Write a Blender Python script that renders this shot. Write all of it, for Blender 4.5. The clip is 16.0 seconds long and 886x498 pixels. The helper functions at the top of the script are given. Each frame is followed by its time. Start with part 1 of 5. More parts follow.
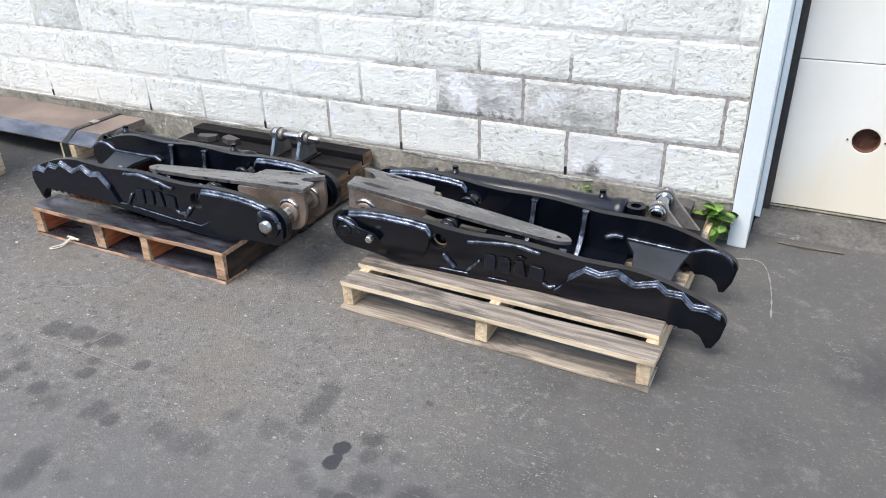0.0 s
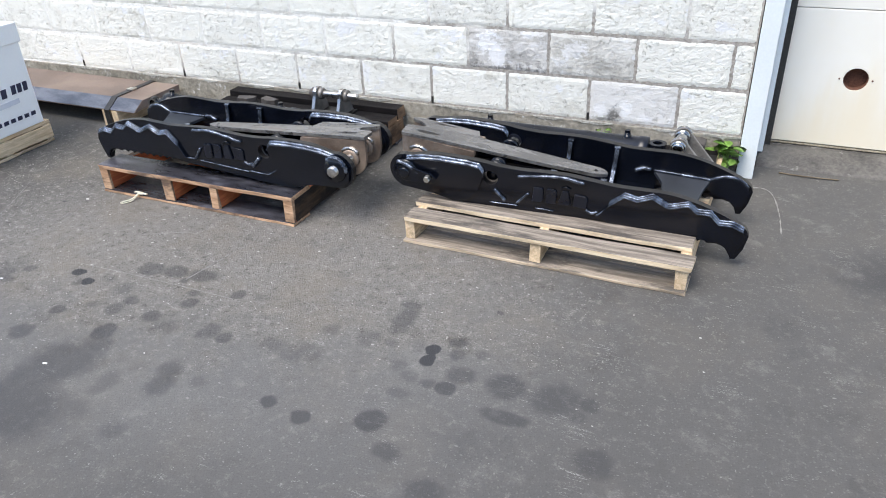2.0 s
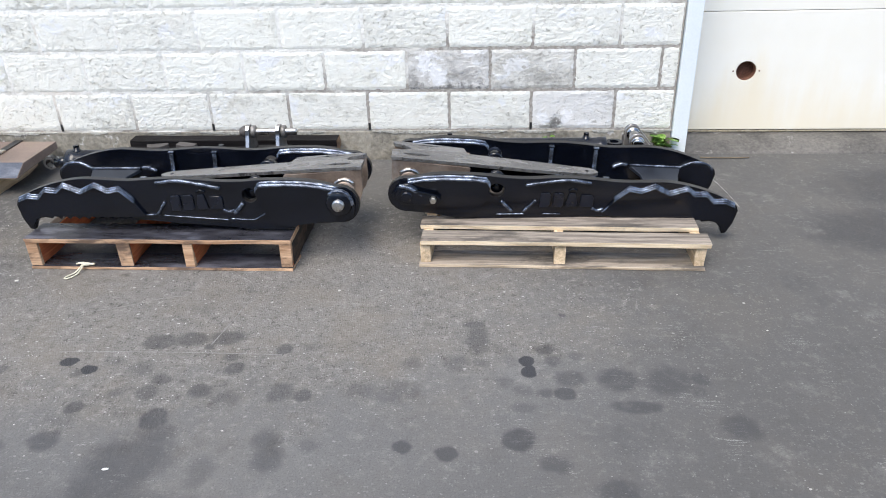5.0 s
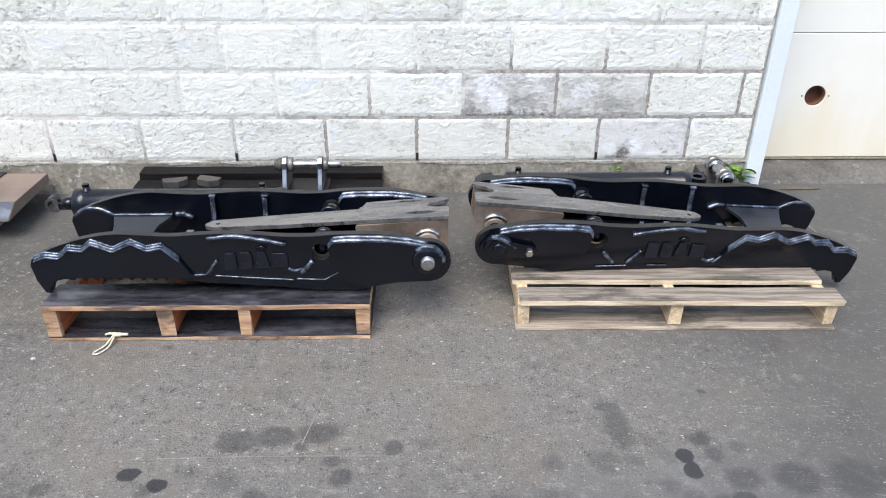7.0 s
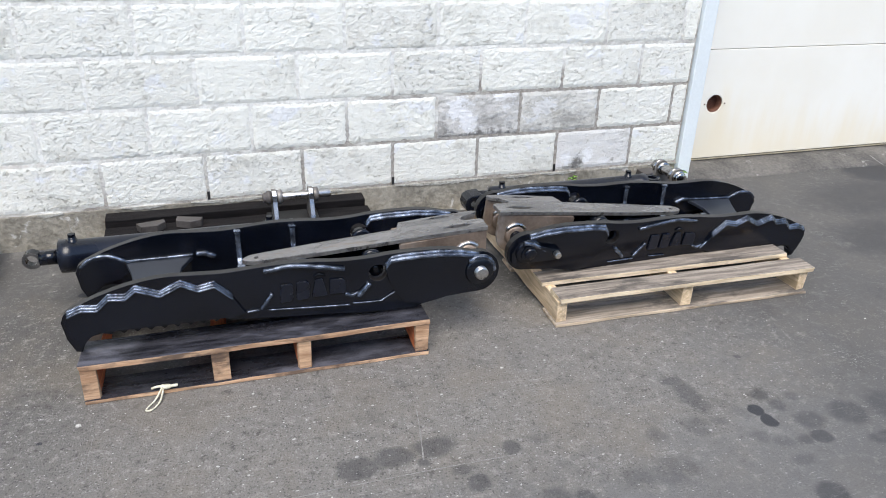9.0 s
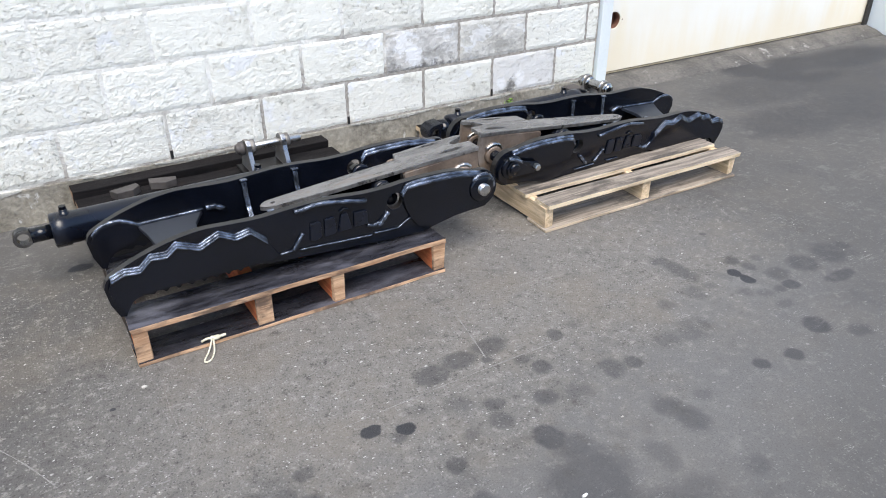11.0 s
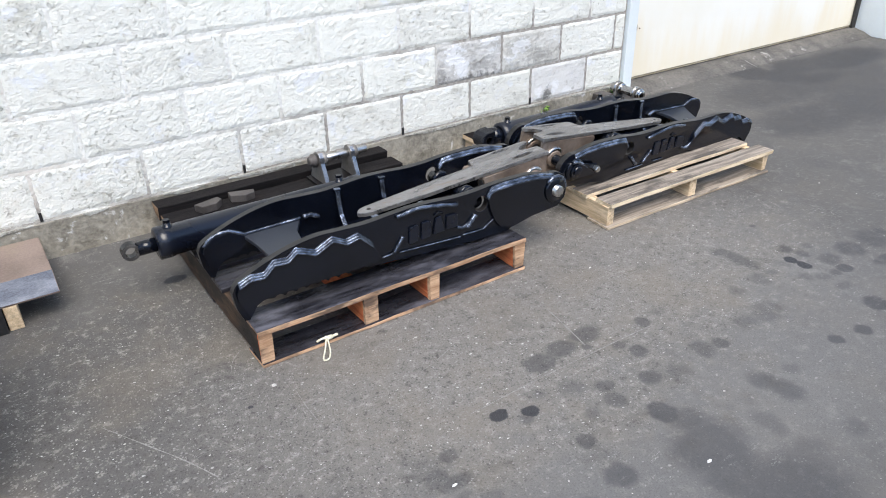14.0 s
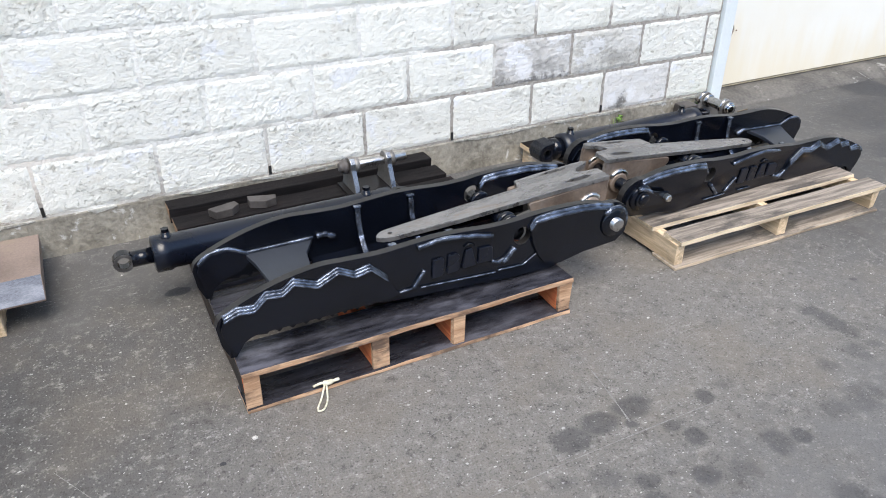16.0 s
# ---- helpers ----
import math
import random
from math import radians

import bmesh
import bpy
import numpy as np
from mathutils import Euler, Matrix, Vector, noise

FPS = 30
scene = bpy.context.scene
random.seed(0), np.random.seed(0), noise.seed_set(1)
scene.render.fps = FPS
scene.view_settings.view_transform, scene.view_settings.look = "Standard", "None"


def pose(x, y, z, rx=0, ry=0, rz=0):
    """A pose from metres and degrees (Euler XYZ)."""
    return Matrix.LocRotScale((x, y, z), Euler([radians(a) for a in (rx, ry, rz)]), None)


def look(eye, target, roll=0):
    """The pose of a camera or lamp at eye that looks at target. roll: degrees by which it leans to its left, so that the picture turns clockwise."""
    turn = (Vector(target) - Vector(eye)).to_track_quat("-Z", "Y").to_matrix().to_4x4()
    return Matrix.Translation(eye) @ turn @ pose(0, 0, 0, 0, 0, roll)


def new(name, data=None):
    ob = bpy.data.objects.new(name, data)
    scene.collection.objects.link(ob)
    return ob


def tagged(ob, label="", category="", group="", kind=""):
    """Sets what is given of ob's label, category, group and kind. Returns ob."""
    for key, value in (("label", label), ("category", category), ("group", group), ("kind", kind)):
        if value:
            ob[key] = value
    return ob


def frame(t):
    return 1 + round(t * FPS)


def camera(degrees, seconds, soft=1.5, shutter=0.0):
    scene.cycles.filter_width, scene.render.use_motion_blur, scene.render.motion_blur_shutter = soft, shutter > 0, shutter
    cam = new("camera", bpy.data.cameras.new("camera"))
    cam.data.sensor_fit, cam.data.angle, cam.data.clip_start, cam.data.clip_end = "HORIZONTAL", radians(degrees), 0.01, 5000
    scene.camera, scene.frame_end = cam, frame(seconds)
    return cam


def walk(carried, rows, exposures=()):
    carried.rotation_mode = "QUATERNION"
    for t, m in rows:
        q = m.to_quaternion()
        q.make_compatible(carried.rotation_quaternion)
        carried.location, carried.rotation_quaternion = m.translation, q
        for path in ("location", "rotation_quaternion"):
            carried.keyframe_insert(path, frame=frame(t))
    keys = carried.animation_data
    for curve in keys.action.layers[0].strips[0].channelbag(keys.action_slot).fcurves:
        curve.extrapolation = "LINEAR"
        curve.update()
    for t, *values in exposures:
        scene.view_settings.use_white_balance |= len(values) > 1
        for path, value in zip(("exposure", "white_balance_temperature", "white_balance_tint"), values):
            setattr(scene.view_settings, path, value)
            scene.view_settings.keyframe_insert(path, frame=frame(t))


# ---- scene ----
cam = camera(62.4, 16.0, soft=1.0)
PATH = [
    (0, (1.681, -2.872, 1.4), (0.874, -1.3, 0.463), -1.5),
    (0.5, (1.588, -2.959, 1.398), (0.939, -1.347, 0.408), -0.7),
    (1, (1.568, -3.089, 1.416), (0.969, -1.471, 0.403), 0.1),
    (1.5, (1.595, -3.248, 1.419), (0.926, -1.66, 0.403), -1.0),
    (2, (1.551, -3.324, 1.442), (0.828, -1.754, 0.436), -2.5),
    (2.5, (1.365, -3.358, 1.43), (0.671, -1.736, 0.487), -2.0),
    (3, (1.147, -3.384, 1.417), (0.65, -1.68, 0.495), -1.2),
    (3.2, (1.109, -3.398, 1.415), (0.683, -1.682, 0.479), -0.5),
    (5.3, (0.497, -3.547, 1.418), (0.409, -1.79, 0.467), -1.9),
    (5.5, (0.402, -3.526, 1.421), (0.341, -1.755, 0.494), -1.8),
    (6, (0.242, -3.409, 1.427), (0.162, -1.65, 0.478), -1.9),
    (6.5, (0.149, -3.216, 1.443), (0.121, -1.468, 0.471), -1.0),
    (7, (0.047, -3.115, 1.442), (0.088, -1.364, 0.476), 0.3),
    (7.5, (-0.22, -3.011, 1.414), (0.007, -1.222, 0.548), 1.0),
    (8, (-0.365, -2.992, 1.398), (-0.077, -1.209, 0.537), 0.4),
    (8.5, (-0.523, -3.066, 1.384), (-0.109, -1.31, 0.521), 1.4),
    (8.7, (-0.616, -3.103, 1.39), (-0.141, -1.362, 0.527), 1.7),
    (10.8, (-1.271, -3.01, 1.368), (-0.407, -1.492, 0.393), -0.5),
    (11, (-1.323, -3.047, 1.378), (-0.423, -1.559, 0.39), -0.1),
    (11.5, (-1.483, -3.098, 1.416), (-0.512, -1.661, 0.42), 0.0),
    (12, (-1.639, -3.063, 1.43), (-0.694, -1.577, 0.483), -0.7),
    (12.5, (-1.818, -2.96, 1.403), (-0.86, -1.487, 0.449), -1.1),
    (13, (-1.903, -2.904, 1.403), (-0.926, -1.451, 0.437), -1.6),
    (13.5, (-1.865, -2.931, 1.417), (-0.861, -1.497, 0.449), -1.2),
    (14, (-1.761, -2.955, 1.425), (-0.781, -1.501, 0.463), -0.9),
    (14.5, (-1.646, -3.011, 1.417), (-0.756, -1.505, 0.449), -1.5),
    (15, (-1.585, -2.992, 1.414), (-0.71, -1.483, 0.434), -0.9),
    (15.5, (-1.504, -2.836, 1.396), (-0.668, -1.314, 0.404), -0.2),
    (16, (-1.423, -2.688, 1.378), (-0.629, -1.145, 0.382), 0.1),
]
walk(cam, [(t, look(eye, target, roll)) for t, eye, target, roll in PATH], exposures=[(0, 1.1, 6960, 9.4), (7.0, 1.1, 6960, 9.4), (8.5, 0.97, 6960, 9.4), (11.0, 1.1, 6960, 9.4)])

# ---- world and sun ----
world = bpy.data.worlds.new("sky")
scene.world = world
world.use_nodes = True
wn, wl = world.node_tree.nodes, world.node_tree.links
sky = wn.new("ShaderNodeTexSky")
sky.sky_type = "NISHITA"
sky.sun_disc = False
SUN_EL, SUN_AZ = 60.0, 200.0
sky.sun_elevation, sky.sun_rotation = radians(SUN_EL), radians(SUN_AZ)
sky.dust_density, sky.air_density, sky.ozone_density = 0.7, 1.0, 2.5
wl.new(sky.outputs[0], wn["Background"].inputs[0])
wn["Background"].inputs[1].default_value = 0.15
sun = new("sun", bpy.data.lights.new("sun", "SUN"))
sun.data.energy, sun.data.angle, sun.data.color = 2.0, radians(40), (1.0, 0.965, 0.92)
az = radians(SUN_AZ)
sun.matrix_world = look((0, 0, 0), (-math.sin(az) * math.cos(radians(SUN_EL)), -math.cos(az) * math.cos(radians(SUN_EL)), -math.sin(radians(SUN_EL))))


# ---- materials ----
class Nodes:
    """A material's node tree, with short calls."""

    def __init__(self, name):
        self.m = bpy.data.materials.new(name)
        self.m.use_nodes = True
        self.t = self.m.node_tree
        self.b = self.t.nodes["Principled BSDF"]

    def n(self, kind, **inputs):
        node = self.t.nodes.new(kind)
        for key, value in inputs.items():
            self.put(node, key, value)
        return node

    def put(self, node, key, value):
        socket = node.inputs[int(key[1:])] if key[0] == "i" and key[1:].isdigit() else node.inputs[key.replace("_", " ")]
        if isinstance(value, bpy.types.NodeSocket):
            self.t.links.new(value, socket)
        else:
            socket.default_value = value

    def math(self, op, a, b=0.0, c=0.0, clamp=False):
        node = self.n("ShaderNodeMath", i0=a, i1=b, i2=c)
        node.operation, node.use_clamp = op, clamp
        return node.outputs[0]

    def noise(self, vec, scale, detail=4.0, rough=0.6, distort=0.0):
        node = self.n("ShaderNodeTexNoise", Vector=vec, Scale=scale, Detail=detail, Roughness=rough, Distortion=distort)
        return node.outputs[0]

    def step(self, v, lo, hi, a=0.0, b=1.0):
        node = self.n("ShaderNodeMapRange", i0=v, i1=lo, i2=hi, i3=a, i4=b)
        node.interpolation_type = "SMOOTHSTEP"
        return node.outputs[0]

    def mix(self, f, a, b, blend="MIX"):
        node = self.t.nodes.new("ShaderNodeMix")
        node.data_type, node.blend_type = "RGBA", blend
        for i, v in ((0, f), (6, a), (7, b)):
            if isinstance(v, bpy.types.NodeSocket):
                self.t.links.new(v, node.inputs[i])
            else:
                node.inputs[i].default_value = v if i == 0 else (*v, 1.0)
        return node.outputs[2]

    def coords(self, stretch=(1, 1, 1), shift=True):
        tc = self.n("ShaderNodeTexCoord").outputs["Object"]
        v = self.n("ShaderNodeVectorMath", i0=tc, i1=stretch)
        v.operation = "MULTIPLY"
        if not shift:
            return v.outputs[0]
        rnd = self.n("ShaderNodeObjectInfo").outputs["Random"]
        off = self.math("MULTIPLY", rnd, 37.0)
        add = self.n("ShaderNodeVectorMath", i0=v.outputs[0], i1=off)
        return add.outputs[0]

    def out(self, color, rough, bump=None, strength=0.4, dist=0.003, metal=0.0, coat=0.0, spec=0.5):
        self.put(self.b, "Base Color", color if isinstance(color, bpy.types.NodeSocket) else (*color, 1.0))
        self.put(self.b, "Roughness", rough)
        self.put(self.b, "Metallic", metal)
        self.put(self.b, "Coat Weight", coat)
        self.put(self.b, "Specular IOR Level", spec)
        if bump is not None:
            node = self.n("ShaderNodeBump", Strength=strength, Distance=dist, Height=bump)
            self.t.links.new(node.outputs[0], self.b.inputs["Normal"])
        return self.m


def surface(name, dark, light, scale=6.0, fine=90.0, rough=(0.5, 0.7), metal=0.0, bump=0.3, dist=0.002, stretch=(1, 1, 1), spots=None, spot_size=14.0, spot_at=(0.58, 0.68), coat=0.0, lo=0.35, hi=0.65, grain=0.55, spec=0.5):
    """Colour that wanders between two shades, fine grain, spots of a third colour, and relief."""
    k = Nodes(name)
    v = k.coords(stretch)
    big, small = k.noise(v, scale), k.noise(v, fine, 6.0, 0.7)
    col = k.mix(k.step(big, lo, hi), dark, light)
    col = k.mix(grain, col, k.mix(k.step(small, 0.3, 0.7), tuple(c * 0.6 for c in dark), tuple(min(1, c * 1.25) for c in light)))
    if spots:
        col = k.mix(k.step(k.noise(v, spot_size, 5.0, 0.65, 0.4), *spot_at), col, spots)
    return k.out(col, k.step(big, 0.3, 0.7, *rough), small, bump, dist, metal, coat, spec)


def wood(name, dark, light, along=0, stain_or_sheen=None, stain_or_sheen_at=(0.5, 0.62), rough=(0.65, 0.85), spec=0.4):
    k = Nodes(name)
    s = [14.0, 14.0, 14.0]
    s[along] = 0.9
    v = k.coords(tuple(s))
    grain, fibre, blot = k.noise(v, 4.0, 6.0, 0.65, 0.6), k.noise(v, 22.0, 4.0, 0.7), k.noise(k.coords(tuple(0.45 * q ** 0.35 for q in s)), 7.0, 6.0, 0.7)
    col = k.mix(k.step(grain, 0.35, 0.65), dark, light)
    col = k.mix(k.step(fibre, 0.45, 0.75, 0.0, 0.35), col, tuple(c * 0.45 for c in dark))
    if stain_or_sheen:
        col = k.mix(k.step(blot, *stain_or_sheen_at, 0.0, 0.9), col, stain_or_sheen)
    return k.out(col, k.step(blot, 0.3, 0.7, *rough), fibre, 0.5, 0.002, spec=spec)


# asphalt with oil stains and dark spots: x, y, half-width, half-depth; one table for each strength
# the first entry is a dark spot on the ground below the rod eye
OIL_AND_DARK_SPOTS = [(-1.269, -0.4, 0.04, 0.026), (-0.738, -1.71, 0.03, 0.025), (-0.653, -1.751, 0.026, 0.024), (0.736, -1.67, 0.027, 0.027), (0.743, -1.72, 0.026, 0.027), (-1.307, -1.265, 0.008, 0.007)]
OIL_DARK = [(-0.345, -1.973, 0.039, 0.043), (0.385, -2.057, 0.029, 0.022), (0.507, -2.08, 0.029, 0.027), (0.705, -2.02, 0.045, 0.045), (0.845, -1.822, 0.03, 0.028)]
OIL_MID = [
    (-0.948, -1.76, 0.03, 0.025), (-0.302, -1.619, 0.019, 0.017), (-0.184, -1.731, 0.027, 0.03), (0.064, -1.852, 0.027, 0.028), (-0.254, -1.838, 0.034, 0.032), (-0.61, -1.931, 0.028, 0.026),
    (-0.625, -2.072, 0.042, 0.039), (0.87, -1.406, 0.014, 0.011), (-0.48, -1.594, 0.055, 0.04), (-0.38, -1.574, 0.06, 0.034), (-0.258, -1.567, 0.062, 0.037), (1.01, -1.755, 0.06, 0.052), (1.045, -1.877, 0.064, 0.028),
    (-0.05, -1.626, 0.026, 0.026),
]
OIL_PALE = [
    (-0.215, -1.674, 0.026, 0.024), (-0.01, -1.845, 0.038, 0.04), (-0.398, -1.791, 0.026, 0.03), (-0.417, -1.859, 0.034, 0.032), (-0.319, -2.032, 0.055, 0.042), (0.007, -2.047, 0.042, 0.043), (0.027, -2.114, 0.044, 0.049),
    (-1.017, -1.81, 0.034, 0.03), (-0.985, -1.844, 0.045, 0.026), (-0.764, -2.099, 0.035, 0.03), (-0.686, -1.772, 0.021, 0.02), (0.564, -1.467, 0.034, 0.024), (0.581, -1.55, 0.037, 0.064), (0.8, -1.608, 0.026, 0.022),
    (0.821, -1.664, 0.025, 0.025), (0.868, -1.751, 0.043, 0.034), (0.786, -1.824, 0.023, 0.022), (1.159, -1.755, 0.066, 0.067), (1.255, -1.74, 0.024, 0.028), (0.8, -2.11, 0.04, 0.029), (0.95, -2.2, 0.05, 0.04), (1.32, -1.95, 0.05, 0.05),
]
OIL_FAINT = [
    (-0.517, -1.86, 0.023, 0.024), (-0.167, -1.873, 0.05, 0.036), (-0.137, -2.175, 0.036, 0.056), (0.133, -2.062, 0.028, 0.028), (-0.582, -1.707, 0.03, 0.022), (-0.484, -1.74, 0.039, 0.037), (-0.998, -1.903, 0.024, 0.017),
    (-0.941, -1.942, 0.033, 0.021), (0.043, -1.608, 0.03, 0.021), (-0.203, -1.675, 0.025, 0.022), (0.893, -1.637, 0.025, 0.019), (0.669, -1.772, 0.027, 0.026), (0.721, -1.813, 0.027, 0.025), (0.597, -1.68, 0.025, 0.022),
    (0.518, -1.686, 0.037, 0.04), (0.377, -1.684, 0.031, 0.031), (0.354, -1.83, 0.066, 0.048), (0.229, -1.829, 0.051, 0.039), (1.239, -1.801, 0.022, 0.022), (0.726, -1.89, 0.036, 0.019), (0.04, -2.32, 0.037, 0.033), (-0.155, -2.3, 0.06, 0.042),
]
OIL_BROAD = [(-0.351, -2.137, 0.115, 0.095), (-0.373, -2.238, 0.1, 0.085), (-0.33, -2.36, 0.2, 0.12), (2.7, -0.3, 0.5, 0.24), (3.3, -0.35, 0.6, 0.3), (2.35, -0.75, 0.4, 0.2), (3.1, -0.8, 0.7, 0.3)]
OIL_OLD = [(2.91, 0.04, 0.19, 0.16), (3.03, -0.13, 0.22, 0.18), (3.2, -0.3, 0.24, 0.1), (3.35, -0.03, 0.28, 0.16), (3.8, -0.12, 0.5, 0.2)]


def asphalt():
    k = Nodes("asphalt")
    v = k.n("ShaderNodeTexCoord").outputs["Object"]
    wob = k.n("ShaderNodeTexNoise", Vector=v, Scale=16.0, Detail=4.0)
    shifted = k.n("ShaderNodeVectorMath", i0=wob.outputs[1], i1=(0.5, 0.5, 0.5))
    shifted.operation = "SUBTRACT"
    moved = k.n("ShaderNodeVectorMath", i0=shifted.outputs[0], i1=(0.035, 0.035, 0.0), i2=v)
    moved.operation = "MULTIPLY_ADD"

    def ellipse(x, y, rx, ry, at=moved.outputs[0]):
        d = k.n("ShaderNodeVectorMath", i0=at, i1=(1 / rx, 1 / ry, 0), i2=(-x / rx, -y / ry, 0))
        d.operation = "MULTIPLY_ADD"
        ln = k.n("ShaderNodeVectorMath", i0=d.outputs[0])
        ln.operation = "LENGTH"
        return ln.outputs[1]

    broad, mid, small = k.noise(v, 0.8, 4.0), k.noise(v, 6.0, 7.0, 0.68), k.noise(v, 28.0, 7.0, 0.72)
    fine = k.noise(v, 190.0, 4.0, 0.7)
    # rough, dusty ground by the pallets; smoother and greyer away from them
    worn = k.math("MULTIPLY_ADD", k.math("SUBTRACT", mid, 0.5), 1.3, ellipse(-0.9, -1.2, 2.0, 0.75, v))
    rugged = k.step(worn, 1.25, 0.75, 0.25, 1.0)
    col = k.mix(k.step(broad, 0.35, 0.65), (0.122, 0.119, 0.117), (0.15, 0.146, 0.142))
    col = k.mix(k.step(worn, 1.3, 0.6, 0.0, 0.75), col, (0.215, 0.2, 0.181))
    # darker outwards from a broad ellipse in the middle of the yard
    outward = k.math("MULTIPLY_ADD", k.math("SUBTRACT", broad, 0.5), 0.9, ellipse(-0.15, -1.5, 1.3, 0.95, v))
    col = k.mix(k.step(outward, 0.6, 1.25, 0.0, 0.8), col, (0.084, 0.081, 0.078))
    col = k.mix(k.step(mid, 0.56, 0.72, 0.0, 0.4), col, (0.23, 0.22, 0.206))
    col = k.mix(k.step(mid, 0.46, 0.3, 0.0, 0.42), col, (0.072, 0.069, 0.066))
    col = k.mix(k.math("MULTIPLY", rugged, k.step(small, 0.53, 0.66, 0.0, 0.75)), col, (0.3, 0.284, 0.262))
    col = k.mix(k.math("MULTIPLY", rugged, k.step(small, 0.46, 0.32, 0.0, 0.8)), col, (0.066, 0.061, 0.056))
    # single stones of the mix, each its own tone
    stones = k.n("ShaderNodeTexVoronoi", Vector=moved.outputs[0], Scale=150.0, Randomness=1.0)
    tone = k.n("ShaderNodeSeparateXYZ", Vector=stones.outputs["Color"]).outputs[0]
    core = k.step(stones.outputs["Distance"], 0.55, 0.3)
    col = k.mix(k.math("MULTIPLY", k.math("MULTIPLY", core, rugged), k.step(tone, 0.72, 0.98, 0.0, 0.65)), col, (0.34, 0.328, 0.31))
    col = k.mix(k.math("MULTIPLY", k.math("MULTIPLY", core, rugged), k.step(tone, 0.28, 0.02, 0.0, 0.65)), col, (0.055, 0.052, 0.049))
    col = k.mix(k.step(fine, 0.5, 0.36, 0.0, 0.4), col, (0.06, 0.058, 0.055))
    # sparse bright grains and dark pits
    for scale, keep, tint, amount in ((95.0, 0.955, (0.66, 0.645, 0.62), 0.85), (48.0, 0.972, (0.6, 0.58, 0.55), 0.7), (70.0, 0.958, (0.05, 0.047, 0.044), 0.75)):
        cell = k.n("ShaderNodeTexVoronoi", Vector=k.n("ShaderNodeMapping", Vector=moved.outputs[0], Rotation=(0, 0, 0.6), Scale=(1.0, 1.5, 1.0)).outputs[0], Scale=scale, Randomness=1.0)
        pick = k.n("ShaderNodeSeparateXYZ", Vector=cell.outputs["Color"]).outputs[1]
        dot = k.math("MULTIPLY", k.step(cell.outputs["Distance"], 0.3, 0.16), k.step(pick, keep, keep + 0.012))
        col = k.mix(k.math("MULTIPLY", k.math("MULTIPLY", dot, rugged), amount), col, tint)
    # earth tint in patches
    earth = k.math("MULTIPLY", rugged, k.step(k.noise(v, 2.6, 5.0, 0.6), 0.46, 0.64, 0.0, 0.32))
    col = k.mix(earth, col, (0.2, 0.172, 0.138))
    # short pale scratches lying every which way, in patches
    for turn, seed in ((0.35, 3.0), (1.25, 11.0), (2.3, 23.0)):
        at = k.n("ShaderNodeMapping", Vector=v, Location=(seed, seed, 0), Rotation=(0, 0, turn), Scale=(2.4, 26.0, 1.0)).outputs[0]
        ridge = k.math("ABSOLUTE", k.math("SUBTRACT", k.noise(at, 1.6, 3.0, 0.55), 0.5))
        where = k.step(k.noise(k.n("ShaderNodeMapping", Vector=v, Location=(0, seed, 0)).outputs[0], 4.5, 4.0, 0.6), 0.58, 0.68)
        col = k.mix(k.math("MULTIPLY", k.math("MULTIPLY", where, k.step(ridge, 0.012, 0.003)), k.step(fine, 0.42, 0.58, 0.0, 0.6)), col, (0.38, 0.37, 0.355))
    ragged = k.math("SUBTRACT", k.noise(v, 13.0, 5.0, 0.62), 0.5)
    total = None
    for table, strength, outer, inner in ((OIL_AND_DARK_SPOTS, 0.9, 1.14, 0.94), (OIL_DARK, 0.62, 1.25, 0.84), (OIL_MID, 0.52, 1.36, 0.74), (OIL_PALE, 0.46, 1.45, 0.62), (OIL_FAINT, 0.31, 1.5, 0.5), (OIL_BROAD, 0.5, 1.4, 0.6), (OIL_OLD, 0.74, 1.3, 0.66)):
        for x, y, rx, ry in table:
            edge = k.math("MULTIPLY_ADD", ragged, 0.75, ellipse(x, y, rx, ry))
            one = k.step(edge, outer, inner, 0.0, strength)
            total = one if total is None else k.math("MAXIMUM", total, one)
    blots = k.step(k.noise(v, 3.2, 5.0, 0.6), 0.58, 0.7, 0.0, 0.2)
    total = k.math("MAXIMUM", total, blots)
    col = k.mix(total, col, (0.028, 0.029, 0.034))
    rough = k.step(total, 0.0, 1.0, 0.86, 0.66)
    relief = k.math("MULTIPLY", rugged, k.math("ADD", k.math("MULTIPLY_ADD", small, 1.6, fine), k.math("MULTIPLY", core, 0.25)))
    return k.out(col, rough, relief, 0.8, 0.005, spec=0.35)


